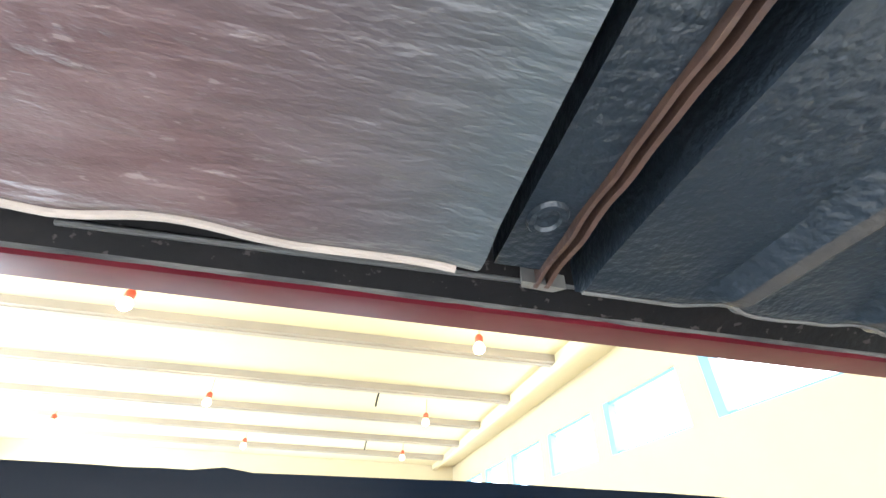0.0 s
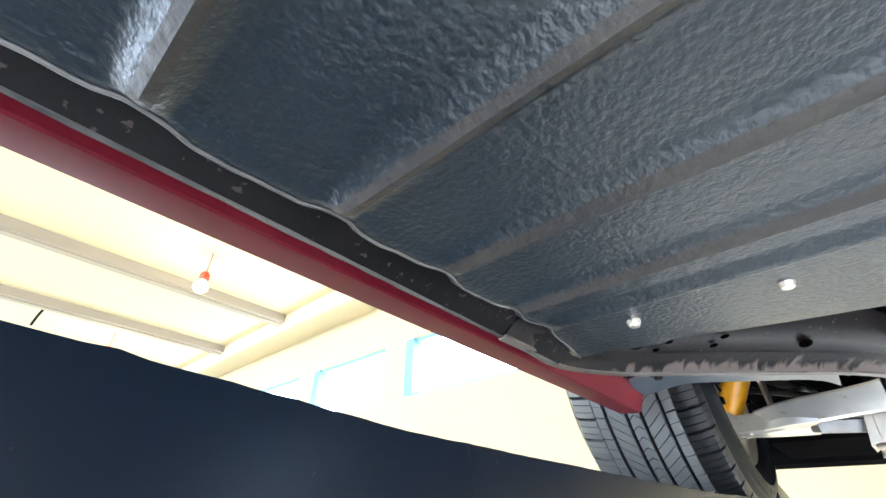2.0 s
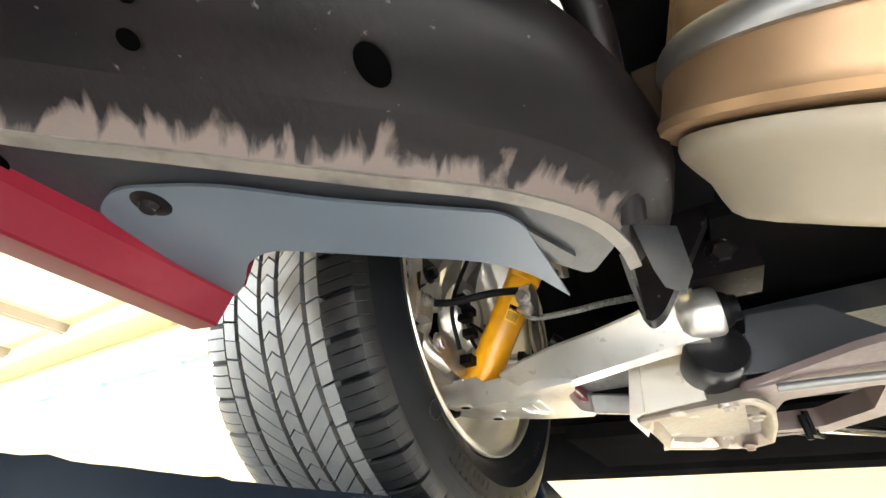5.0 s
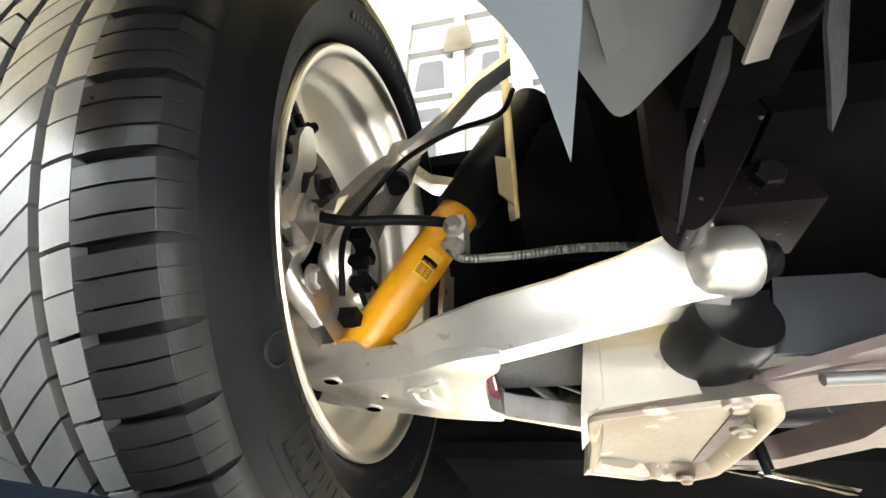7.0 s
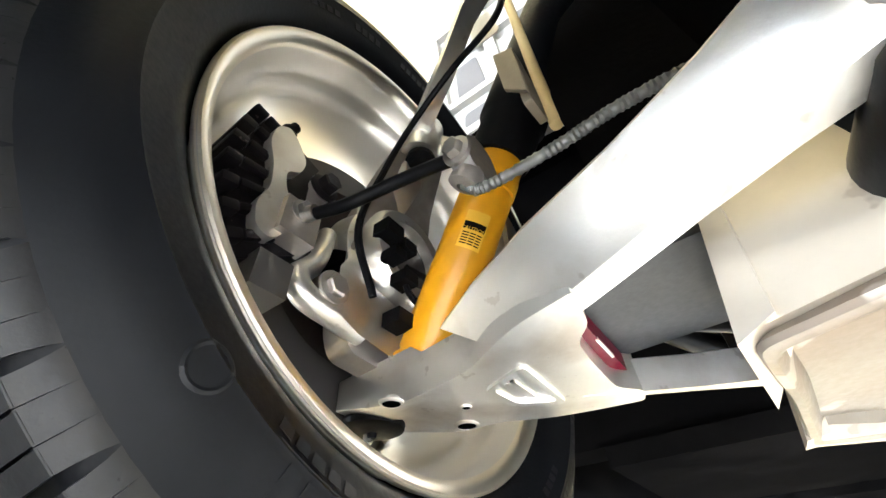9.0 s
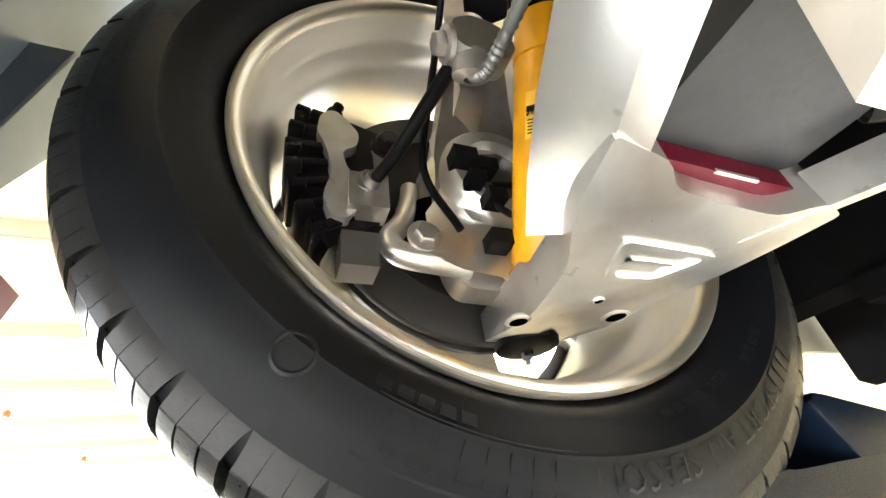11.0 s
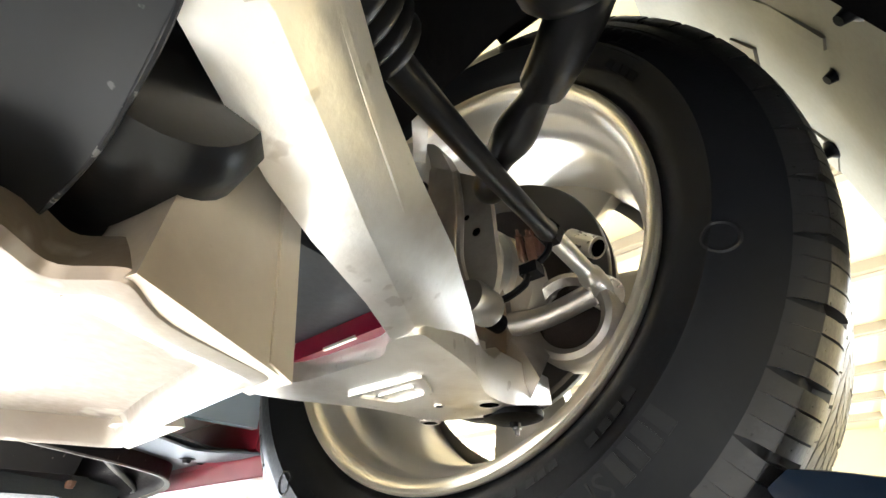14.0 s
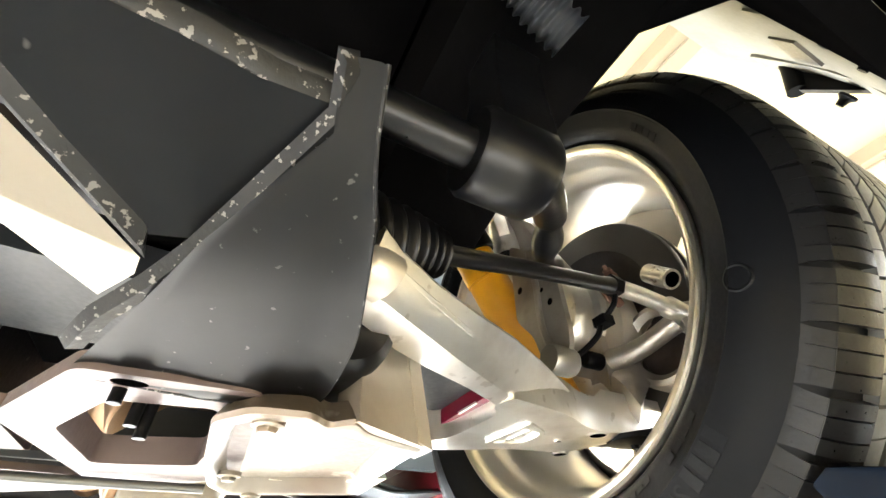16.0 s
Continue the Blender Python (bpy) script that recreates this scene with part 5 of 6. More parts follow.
# lays a flat disc whose black stands for the shade in a hole
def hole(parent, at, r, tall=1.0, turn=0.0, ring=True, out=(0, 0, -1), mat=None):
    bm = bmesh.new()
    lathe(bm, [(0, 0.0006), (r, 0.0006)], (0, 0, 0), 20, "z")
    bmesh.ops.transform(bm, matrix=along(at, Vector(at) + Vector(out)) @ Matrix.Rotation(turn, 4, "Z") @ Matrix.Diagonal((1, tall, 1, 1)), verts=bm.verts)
    return part("hole", bm, M_HOLE, parent, "punched hole drawn as a flat black shade")


down = (-0.12, -0.16, -1)
for p, r, tall, turn in (((-0.644, 0.681, 0.1755), 0.0095, 1.25, 0.5), ((-0.622, 0.648, 0.1785), 0.0052, 1, 0), ((-0.615, 0.668, 0.174), 0.0045, 1, 0), ((-0.587, 0.591, 0.182), 0.0052, 1.1, 0), ((-0.574, 0.608, 0.178), 0.005, 1, 0), ((-0.509, 0.518, 0.178), 0.0078, 1.5, 0.9)):
    hole(rail, p, r, tall, turn, out=down)

# splash shield: an upper closing plate under the rail and a lighter flap in front of it
cover = rounded([(-0.78, 0.752), (-0.672, 0.772), (-0.55, 0.77), (-0.41, 0.769), (-0.44, 0.71), (-0.41, 0.66), (-0.37, 0.575), (-0.31, 0.51), (-0.255, 0.475), (-0.3, 0.443), (-0.38, 0.462), (-0.43, 0.507), (-0.53, 0.64), (-0.59, 0.705), (-0.65, 0.738), (-0.72, 0.745)], 0.012)
part("closing_plate", prismed(cover, lambda x, y: 0.1775 + max(0, x + 0.45) * 0.05, lambda x, y: 0.181 + max(0, x + 0.45) * 0.05), M_COVER, car, "dark grey plate between the rail and the sill", bevel=0.001)
sh = rounded([(-0.519, 0.745), (-0.527, 0.712), (-0.499, 0.655), (-0.448, 0.594), (-0.384, 0.506), (-0.366, 0.498), (-0.312, 0.498), (-0.243, 0.499), (-0.3, 0.516), (-0.333, 0.539), (-0.43, 0.675), (-0.428, 0.705), (-0.404, 0.739), (-0.394, 0.763), (-0.463, 0.757)], [0.012, 0.015, 0.02, 0.02, 0.008, 0.008, 0.02, 0.0005, 0.02, 0.02, 0.02, 0.02, 0.01, 0.002, 0.02])
shield = part("splash_shield", prismed(sh, lambda x, y: 0.1715 + max(0, (x + 0.45)) * 0.03, lambda x, y: 0.1745 + max(0, (x + 0.45)) * 0.03), M_SPLASH, car, "grey-blue plastic splash shield behind the wheel", bevel=0.0012)
part("shield_bolt", turned([(0, -0.006), (0.005, -0.006), (0.0065, -0.002), (0.0085, -0.0015), (0.0125, 0.0), (0.0125, 0.003)], (-0.506, 0.703, 0.1715), 20, "z"), M_FRAME, shield, "dark push fastener")
hole(bpy.data.objects["closing_plate"], (-0.574, 0.757, 0.1773), 0.0082, 1.2, 0.5)
part("shield_upright", prismed([(-0.56, 0.184), (-0.43, 0.184), (-0.40, 0.28), (-0.38, 0.42), (-0.56, 0.42)], 0.762, 0.766, "xz"), M_SPLASH, shield, bevel=0.001)
part("flap_stiffener", loft([[(-0.36, 0.5, 0.179), (-0.352, 0.507, 0.179), (-0.352, 0.507, 0.176), (-0.36, 0.5, 0.176)], [(-0.3, 0.478, 0.187), (-0.292, 0.486, 0.187), (-0.292, 0.486, 0.18), (-0.3, 0.478, 0.18)]]), M_COVER, shield, bevel=0.001)

toe = rounded([(-0.9, 0.35), (-0.9, 0.69), (-0.74, 0.69), (-0.69, 0.675), (-0.66, 0.6), (-0.64, 0.49), (-0.63, 0.3)], 0.02)
part("toe_board", prismed(toe, 0.242, 0.256), M_FLOORPAN, car, "dark coated toe board above the pipes", bevel=0.004)

# hose, wires, pipes
part("brake_hose", tubed([(-0.128, 0.728, 0.282), (-0.118, 0.69, 0.278), (-0.105, 0.64, 0.285), (-0.098, 0.6, 0.283), (-0.096, 0.588, 0.276)], 0.0055, 10), M_BLACK, car, "black rubber brake hose")
part("hose_fitting", tubed([(-0.13, 0.735, 0.284), (-0.126, 0.716, 0.281)], lambda t: 0.0065 + 0.0012 * math.cos(t * 30), 10), M_STEEL, bpy.data.objects["brake_hose"])
part("sensor_wire", tubed([(-0.06, 0.71, 0.23), (-0.085, 0.71, 0.29), (-0.08, 0.69, 0.36), (-0.075, 0.66, 0.42), (-0.085, 0.6, 0.45), (-0.1, 0.54, 0.45), (-0.1, 0.52, 0.5)], 0.0035, 8), M_BLACK, car, "thin black wheel sensor wire")
part("wire_loop", tubed([(-0.018, 0.712, 0.29), (0.012, 0.708, 0.29), (0.03, 0.706, 0.282), (0.024, 0.706, 0.264), (-0.002, 0.706, 0.25), (-0.018, 0.71, 0.262), (-0.014, 0.712, 0.28)], 0.0032, 8), M_BLACK, car, "small black wire loop")
cb = part("hose_bracket", prismed(rounded([(-0.113, 0.25), (-0.085, 0.246), (-0.072, 0.264), (-0.078, 0.285), (-0.098, 0.29), (-0.114, 0.276)], 0.008), 0.577, 0.592, "xz"), M_STEEL, car, "grey hose bracket on the frame", bevel=0.003)
bolt(cb, (-0.1135, 0.585, 0.262), (-1, 0.1, -0.2), 0.0075, M_CAST)
part("bracket_lug", turned([(0.004, -0.008), (0.009, -0.008), (0.011, -0.005), (0.011, 0.006), (0.004, 0.008)], (0, 0, 0), 18, "z", along((-0.1, 0.588, 0.25), (-0.1, 0.62, 0.2))), M_CAST, cb)
part("corrugated_conduit", tubed([(-0.098, 0.592, 0.248), (-0.096, 0.578, 0.237), (-0.097, 0.53, 0.235), (-0.1, 0.49, 0.235), (-0.098, 0.45, 0.235), (-0.085, 0.4, 0.24), (-0.07, 0.35, 0.25)], lambda t: 0.0034 + 0.0008 * (int(t * 160) % 2), 10, 24), M_PIPE, car, "grey corrugated cable conduit")
part("flexible_sleeve", tubed([(-0.05, 0.33, 0.37), (-0.05, 0.287, 0.364), (-0.05, 0.229, 0.335), (-0.05, 0.187, 0.262), (-0.05, 0.16, 0.2)], lambda t: 0.0075 + 0.0012 * (int(t * 110) % 2), 12, 28), M_PIPE, car, "bright corrugated sleeve beside the engine")
PIPES = [
    [(-0.86, 0.715, 0.142), (-0.777, 0.727, 0.146), (-0.755, 0.725, 0.149), (-0.728, 0.705, 0.155), (-0.705, 0.687, 0.16), (-0.687, 0.661, 0.172), (-0.668, 0.627, 0.19), (-0.641, 0.589, 0.213), (-0.615, 0.575, 0.222), (-0.59, 0.55, 0.25)],
    [(-0.86, 0.706, 0.15), (-0.777, 0.722, 0.152), (-0.75, 0.72, 0.155), (-0.726, 0.698, 0.16), (-0.701, 0.67, 0.168), (-0.683, 0.638, 0.185), (-0.653, 0.6, 0.21), (-0.625, 0.572, 0.225), (-0.59, 0.54, 0.262)],
    [(-0.86, 0.698, 0.156), (-0.771, 0.718, 0.158), (-0.747, 0.707, 0.162), (-0.72, 0.684, 0.17), (-0.701, 0.663, 0.178), (-0.679, 0.632, 0.195), (-0.653, 0.596, 0.218), (-0.625, 0.565, 0.228), (-0.57, 0.51, 0.3)],
]
for pts in PIPES:
    part("brake_pipe", tubed(pts, 0.0042, 10), M_PIPE, car, "grey coated brake pipe")
for k, (p, r) in enumerate((((-0.631, 0.570, 0.223), 0.0095), ((-0.617, 0.579, 0.220), 0.0085), ((-0.646, 0.588, 0.218), 0.0075))):
    m = along(p, Vector(p) + Vector((0.5, -0.45, 0.45)))
    u = part("pipe_union", turned([(0.004, -0.012), (r, -0.012), (r, 0.006), (r * 0.8, 0.008), (0.004, 0.008)], (0, 0, 0), 6, "z", m), M_BRIGHTBOLT, car, "bright pipe union")
    part("collar", turned([(0.004, -0.019), (r * 1.15, -0.018), (r * 1.15, -0.0125), (0.004, -0.0122)], (0, 0, 0), 18, "z", m), M_PIPE, u)

fb = part("frame_bracket", loft([[(-0.343, 0.432, 0.163), (-0.343, 0.432, 0.166), (-0.305, 0.405, 0.180), (-0.305, 0.405, 0.177)], [(-0.31, 0.428, 0.148), (-0.31, 0.428, 0.151), (-0.277, 0.403, 0.160), (-0.277, 0.403, 0.157)], [(-0.295, 0.424, 0.140), (-0.295, 0.424, 0.143), (-0.272, 0.412, 0.146), (-0.272, 0.412, 0.143)]]), M_COVER, car, "small grey folded bracket", bevel=0.001)
part("hanging_blade", loft([[(-0.30, 0.443, 0.172), (-0.285, 0.44, 0.172), (-0.285, 0.444, 0.172), (-0.30, 0.447, 0.172)], [(-0.25, 0.444, 0.17), (-0.234, 0.442, 0.174), (-0.234, 0.446, 0.174), (-0.25, 0.448, 0.17)], [(-0.204, 0.444, 0.158), (-0.2, 0.443, 0.160), (-0.2, 0.445, 0.160), (-0.204, 0.446, 0.158)]]), M_FRAME, fb, "thin dark tapered blade", bevel=0.0005)
# strap bracket beyond the pipes
hs = part("hanger_strap", tubed([(-0.54, 0.505, 0.265), (-0.543, 0.498, 0.287), (-0.545, 0.463, 0.283), (-0.516, 0.44, 0.272), (-0.475, 0.425, 0.262), (-0.44, 0.42, 0.245), (-0.41, 0.422, 0.222), (-0.375, 0.428, 0.19), (-0.345, 0.433, 0.168)], 0.0115, 12), M_FRAME, car, "dark bent steel hanger strap")
part("strap_foot", boxed(((-0.549, 0.496, 0.25), (-0.53, 0.516, 0.268))), M_COVER, hs, "grey tab under the strap", bevel=0.002)
hole(hs, (-0.5435, 0.4905, 0.2755), 0.006, out=(-0.3, 0.1, -1))

# exhaust catalyst
M_SIDE = material("grimy_sheet_steel", (0.06, 0.052, 0.046), 0.45, 0.4, 8, 0.3, 140, 0.15, dirt=(0.2, 0.13, 0.07), dirt_amount=0.5, dirt_scale=9)
CAT_M = along((-0.402, 0.316, 0.18), (-0.458, 0.281, 0.255))
cat = part("catalytic_converter", turned([(0.06, -0.036), (0.082, -0.035), (0.084, -0.031), (0.0825, -0.026), (0.083, -0.01), (0.081, 0.008), (0.0805, 0.1), (0.084, 0.104), (0.0845, 0.116), (0.08, 0.12), (0.084, 0.135), (0.084, 0.19), (0.06, 0.24), (0.04, 0.27)], (0, 0, 0), 56, "z", CAT_M), M_CAT, car, "heat-tinted steel catalytic converter")
part("heat_shield", turned([(0.0, -0.0799), (0.0252, -0.0795), (0.0378, -0.0783), (0.0445, -0.0752), (0.0496, -0.069), (0.0554, -0.0604), (0.0647, -0.0526), (0.0706, -0.0471), (0.0727, -0.0425), (0.0727, -0.0378), (0.0697, -0.037), (0.063, -0.0366)], (0, 0, 0), 56, "z", CAT_M), M_CREAM, cat, "pale cream pressed heat shield")
part("clamp_ring", turned([(0.082, -0.007), (0.0855, -0.0065), (0.0868, -0.003), (0.0868, 0.004), (0.0852, 0.0075), (0.08, 0.008)], (0, 0, 0), 56, "z", CAT_M), M_STEEL, cat, "pale clamping ring")
part("shield_seam", tubed([CAT_M @ Vector((0.0812 * math.cos(s), 0.0812 * math.sin(s), h)) for s, h in ((2.6, 0.01), (2.6, 0.05), (2.58, 0.1))], 0.0022, 8), M_CAT, cat, "welded seam")
part("side_flange", prismed([(0.404, 0.305), (0.37, 0.332), (0.335, 0.41), (0.30, 0.39), (0.34, 0.24), (0.345, 0.195), (0.37, 0.188), (0.388, 0.192), (0.403, 0.215)], -0.38, -0.374, "yz"), M_SIDE, cat, "grey flared side flange", bevel=0.002)
part("exhaust_pipe", tubed([(-2.6, 0.15, 0.2), (-0.9, 0.17, 0.2), (-0.75, 0.16, 0.26), (-0.55, 0.17, 0.36), (-0.45, 0.2, 0.42)], 0.036, 20), M_CAT, car, "brown heat-tinted exhaust pipe")

# subframe: cast brackets on both legs and the crossmember between
plate = rounded([(-0.1, 0.378), (-0.06, 0.36), (0.03, 0.352), (0.132, 0.35), (0.156, 0.367), (0.160, 0.396), (0.146, 0.409), (0.160, 0.421), (0.143, 0.434), (0.126, 0.478), (0.085, 0.479), (0.02, 0.482), (-0.03, 0.488), (-0.055, 0.49), (-0.08, 0.43)], [0.01, 0.01, 0.01, 0.008, 0.006, 0.006, 0.005, 0.005, 0.01, 0.006, 0.01, 0.01, 0.01, 0.008, 0.012], 3)
cxy = Vector((0.03, 0.418))
rings = []
for f, z in ((0.9, 0.1235), (1.0, 0.1092), (0.985, 0.1065), (0.93, 0.1055), (0.89, 0.107), (0.8, 0.118), (0.4, 0.1195), (0.02, 0.1195)):
    rings.append([(cxy.x + (u - cxy.x) * f, cxy.y + (v - cxy.y) * f, z) for u, v in plate])
sub = part("subframe_crossmember", loft(rings), M_SUB, car, "cast aluminium subframe crossmember with a deep recess", bevel=0.0)


def cast_post(name, foot, head, bevel, label):
    """A tapering wall of the casting between a foot and a head outline."""
    mids = [tuple(Vector(a).lerp(Vector(b), 0.5)) for a, b in zip(foot, head)]
    return part(name, loft([foot, mids, head]), M_SUBBRIGHT, sub, label, bevel=bevel)


cast_post("rear_post", [(-0.060, 0.492, 0.112), (-0.082, 0.416, 0.116), (-0.066, 0.41, 0.116), (-0.044, 0.487, 0.112)], [(-0.056, 0.478, 0.186), (-0.069, 0.42, 0.194), (-0.055, 0.417, 0.194), (-0.042, 0.474, 0.186)], 0.003, "bright cast wall behind the rear leg")
cast_post("rear_post_flange", [(-0.0615, 0.495, 0.108), (-0.0665, 0.478, 0.1145), (-0.03, 0.474, 0.1145), (0.03, 0.489, 0.1065)], [(-0.0575, 0.4805, 0.186), (-0.0605, 0.47, 0.187), (-0.045, 0.466, 0.187), (-0.04, 0.477, 0.186)], 0.0025, "raised flange of the rear wall")
cast_post("front_post", [(0.1605, 0.4215, 0.1075), (0.1275, 0.479, 0.1065), (0.108, 0.474, 0.1065), (0.135, 0.414, 0.1075)], [(0.136, 0.426, 0.21), (0.130, 0.457, 0.21), (0.112, 0.454, 0.21), (0.12, 0.42, 0.21)], 0.004, "bright cast wall in front of the front leg")
cast_post("front_post_flange", [(0.1335, 0.470, 0.108), (0.1285, 0.482, 0.1055), (0.104, 0.48, 0.1055), (0.106, 0.466, 0.108)], [(0.1345, 0.452, 0.21), (0.1325, 0.461, 0.21), (0.114, 0.459, 0.21), (0.114, 0.448, 0.21)], 0.003, "rounded outer rim of the front wall")
for p in ((-0.0735, 0.43, 0.1205),):
    # pin hole as a black disc, its shade only colour
    part("pin_hole", turned([(0, 0.0), (0.0022, 0.0)], (0, 0, 0), 12, "z", along((p[0] - 0.0012, p[1], p[2]), (p[0] - 1, p[1] - 0.25, p[2] - 0.2))), M_HOLE, sub, "pin hole drawn as a flat black shade")
part("front_bushing", turned([(0, -0.04), (0.026, -0.04), (0.03, -0.035), (0.032, 0.0), (0.031, 0.026), (0.025, 0.034), (0, 0.036)], (0.135, 0.407, 0.162), 32, "x"), M_GLOSS, car, "black rubber front bushing")
part("rear_bushing_barrel", turned([(0, -0.04), (0.026, -0.04), (0.029, -0.034), (0.029, 0.034), (0.026, 0.04), (0, 0.04)], (0, 0, 0), 32, "z", along((-0.085, 0.4, 0.15), (-0.16, 0.388, 0.155))), M_GLOSS, car, "black rubber rear bushing barrel")
for p, z in (((0.141, 0.378), 0.1075), ((-0.088, 0.4), 0.1075), ((-0.02, 0.374), 0.111)):
    bolt(sub, (*p, z), (0, 0, -1), 0.006, M_SUB, head=0.005)
hole_edge = rounded([(0.107, 0.298), (0.115, 0.352), (0.037, 0.356), (-0.04, 0.348), (-0.056, 0.3), (-0.062, 0.273), (0.036, 0.264)], 0.008)
frame_edge = rounded([(0.15, 0.288), (0.15, 0.372), (0.037, 0.378), (-0.09, 0.385), (-0.115, 0.34), (-0.13, 0.262), (0.05, 0.235)], 0.008)


def frame_plate(outer, inner, z0, z1):
    """A plate between two outlines of as many points."""
    bm = bmesh.new()
    loops = [[bm.verts.new((u, v, z)) for u, v in o] for o, z in ((outer, z1), (outer, z0), (inner, z0), (inner, z1 + 0.012))]
    k = len(outer)
    for a, b in zip(loops, loops[1:]):
        for i in range(k):
            bm.faces.new((a[i], a[(i + 1) % k], b[(i + 1) % k], b[i]))
    return bm


part("cross_frame", frame_plate(frame_edge, hole_edge, 0.1175, 0.127), M_CROSS, sub, "dusty pale frame round an opening")
part("cross_panel", prismed(rounded([(-0.091, 0.384), (-0.118, 0.345), (-0.132, 0.262), (-0.11, 0.1), (-0.3, 0.1), (-0.17, 0.31)], 0.006), 0.119, 0.125), M_CROSS, sub, "dusty pinkish panel of the crossmember", bevel=0.001)
for a, b, w in (((0.05, 0.248), (0.09, 0.05), 0.014),):
    d = (Vector(b) - Vector(a)).normalized()
    n = Vector((-d.y, d.x)) * w
    part("cross_arm", prismed([tuple(Vector(a) - n), tuple(Vector(b) - n), tuple(Vector(b) + n), tuple(Vector(a) + n)], 0.1185, 0.126), M_CROSS, sub, bevel=0.002)
part("rear_bar", tubed([(-0.112, 0.36, 0.112), (-0.114, 0.3, 0.112), (-0.11, 0.2, 0.112), (-0.1, -0.2, 0.112)], 0.004, 10), M_PIPE, sub, "thin pale pipe along the crossmember")
part("subframe_side_panel", prismed([(0.36, 0.182), (0.305, 0.181), (0.25, 0.133), (0.1, 0.129), (0.1, 0.1265), (0.388, 0.1265), (0.372, 0.15)], -0.117, -0.112, "yz"), M_COVER, car, "dark grey panel beside the rear bushing", bevel=0.0012)
part("bushing_mount", boxed(((-0.168, 0.338, 0.205), (-0.112, 0.402, 0.245))), M_FRAME, car, "dark mount over the rear bushing", bevel=0.008)
bolt(bpy.data.objects["bushing_mount"], (-0.165, 0.365, 0.228), (-1, 0, -0.3), 0.01, M_FRAME, "nut", 0.012)
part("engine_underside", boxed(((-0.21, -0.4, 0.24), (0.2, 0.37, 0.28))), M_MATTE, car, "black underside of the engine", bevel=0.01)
part("oil_pan", prismed(rounded([(-0.35, 0.16), (0.05, 0.16), (0.05, -0.2), (-0.35, -0.2)], 0.03), 0.17, 0.3), M_FRAME, car, "dark engine oil pan", bevel=0.02)

# black front shield
rows = [((0.316, 0.356, 0.174), (0.319, 0.371, 0.174), 0.0), ((0.296, 0.361, 0.158), (0.295, 0.377, 0.158), 0.0), ((0.248, 0.33, 0.133), (0.271, 0.386, 0.146), 0.001), ((0.201, 0.311, 0.127), (0.237, 0.395, 0.137), 0.002), ((0.172, 0.298, 0.1235), (0.206, 0.402, 0.131), 0.002), ((0.152, 0.289, 0.121), (0.18, 0.404, 0.127), 0.001), ((0.141, 0.284, 0.12), (0.164, 0.404, 0.124), -0.001), ((0.136, 0.285, 0.119), (0.145, 0.402, 0.1205), -0.003), ((0.13, 0.286, 0.121), (0.134, 0.398, 0.121), -0.004)]
secs = []
for a, b, sag in rows:
    secs.append([tuple(Vector(a).lerp(Vector(b), u / 10) + Vector((0, 0, sag * math.sin(math.pi * u / 10) + 0.0009 * noise.noise((a[0] * 40, u * 0.9, 3)) - (0.0012 if u == 10 else 0)))) for u in range(11)])
bm = loft(secs, close=False)
bmesh.ops.solidify(bm, geom=bm.faces, thickness=0.0024)
fs = part("front_air_shield", bm, M_SHIELD, car, "scratched satin black undertray corner")
# oval black disc below the tray paints the hole's shade
part("shield_hole", turned([(0, 0.0), (0.0065, 0.0)], (0, 0, 0), 20, "z", along((0.147, 0.311, 0.1148), (0.147, 0.311, 0.0)) @ Matrix.Diagonal((0.8, 1.25, 1, 1))), M_HOLE, fs, "oval hole drawn as a flat black shade")
part("hem", tubed([b for a, b, g in rows], 0.0009, 8, 6), M_EDGE, fs, "worn rolled hem")
part("lower_hem", tubed([(0.137, 0.285, 0.1185), (0.134, 0.31, 0.118), (0.132, 0.34, 0.1172), (0.132, 0.37, 0.1178), (0.135, 0.397, 0.1195)], 0.0009, 8, 6), M_EDGE, fs, "scraped lower edge")
for x, y, z in ((0.128, 0.305, 0.118), (0.102, 0.312, 0.115), (0.098, 0.318, 0.11)):
    part("hanging_screw", tubed([(x, y, z + 0.02), (x, y, z - 0.008)], 0.0035, 10), M_BLACK, fs, "black screw end")


def sheet(points, thick=0.0025):
    bm = bmesh.new()
    bm.faces.new([bm.verts.new(p) for p in points])
    bmesh.ops.solidify(bm, geom=bm.faces, thickness=thick)
    return bm


duct = part("radiator_duct", sheet([(0.33, 0.18, 0.148), (0.309, 0.313, 0.164), (0.299, 0.359, 0.1685), (0.237, 0.327, 0.1425), (0.236, 0.311, 0.1395), (0.284, 0.273, 0.15), (0.33, 0.12, 0.135)]), M_DUCT, car, "grey scuffed metal duct panel", smooth=False)
part("duct_flange", sheet([(0.273, 0.27, 0.1455), (0.2255, 0.31, 0.1355), (0.218, 0.309, 0.1325), (0.205, 0.298, 0.1275), (0.231, 0.272, 0.1325), (0.3, 0.15, 0.12), (0.33, 0.12, 0.125)]), M_SUBBRIGHT, car, "bright bare metal flange", smooth=False)
part("folded_seam", loft([[(0.331, 0.12, 0.134), (0.326, 0.12, 0.128), (0.318, 0.12, 0.13)], [(0.284, 0.273, 0.151), (0.279, 0.271, 0.1465), (0.271, 0.273, 0.147)], [(0.239, 0.311, 0.1405), (0.233, 0.311, 0.1345), (0.224, 0.311, 0.1365)]]), M_EDGE, duct, "worn folded seam")
fold = [(0.318, 0.357, 0.173), (0.3, 0.36, 0.1655), (0.268, 0.343, 0.152), (0.238, 0.327, 0.1405), (0.218, 0.314, 0.1335), (0.199, 0.298, 0.1245), (0.18, 0.289, 0.1185)]
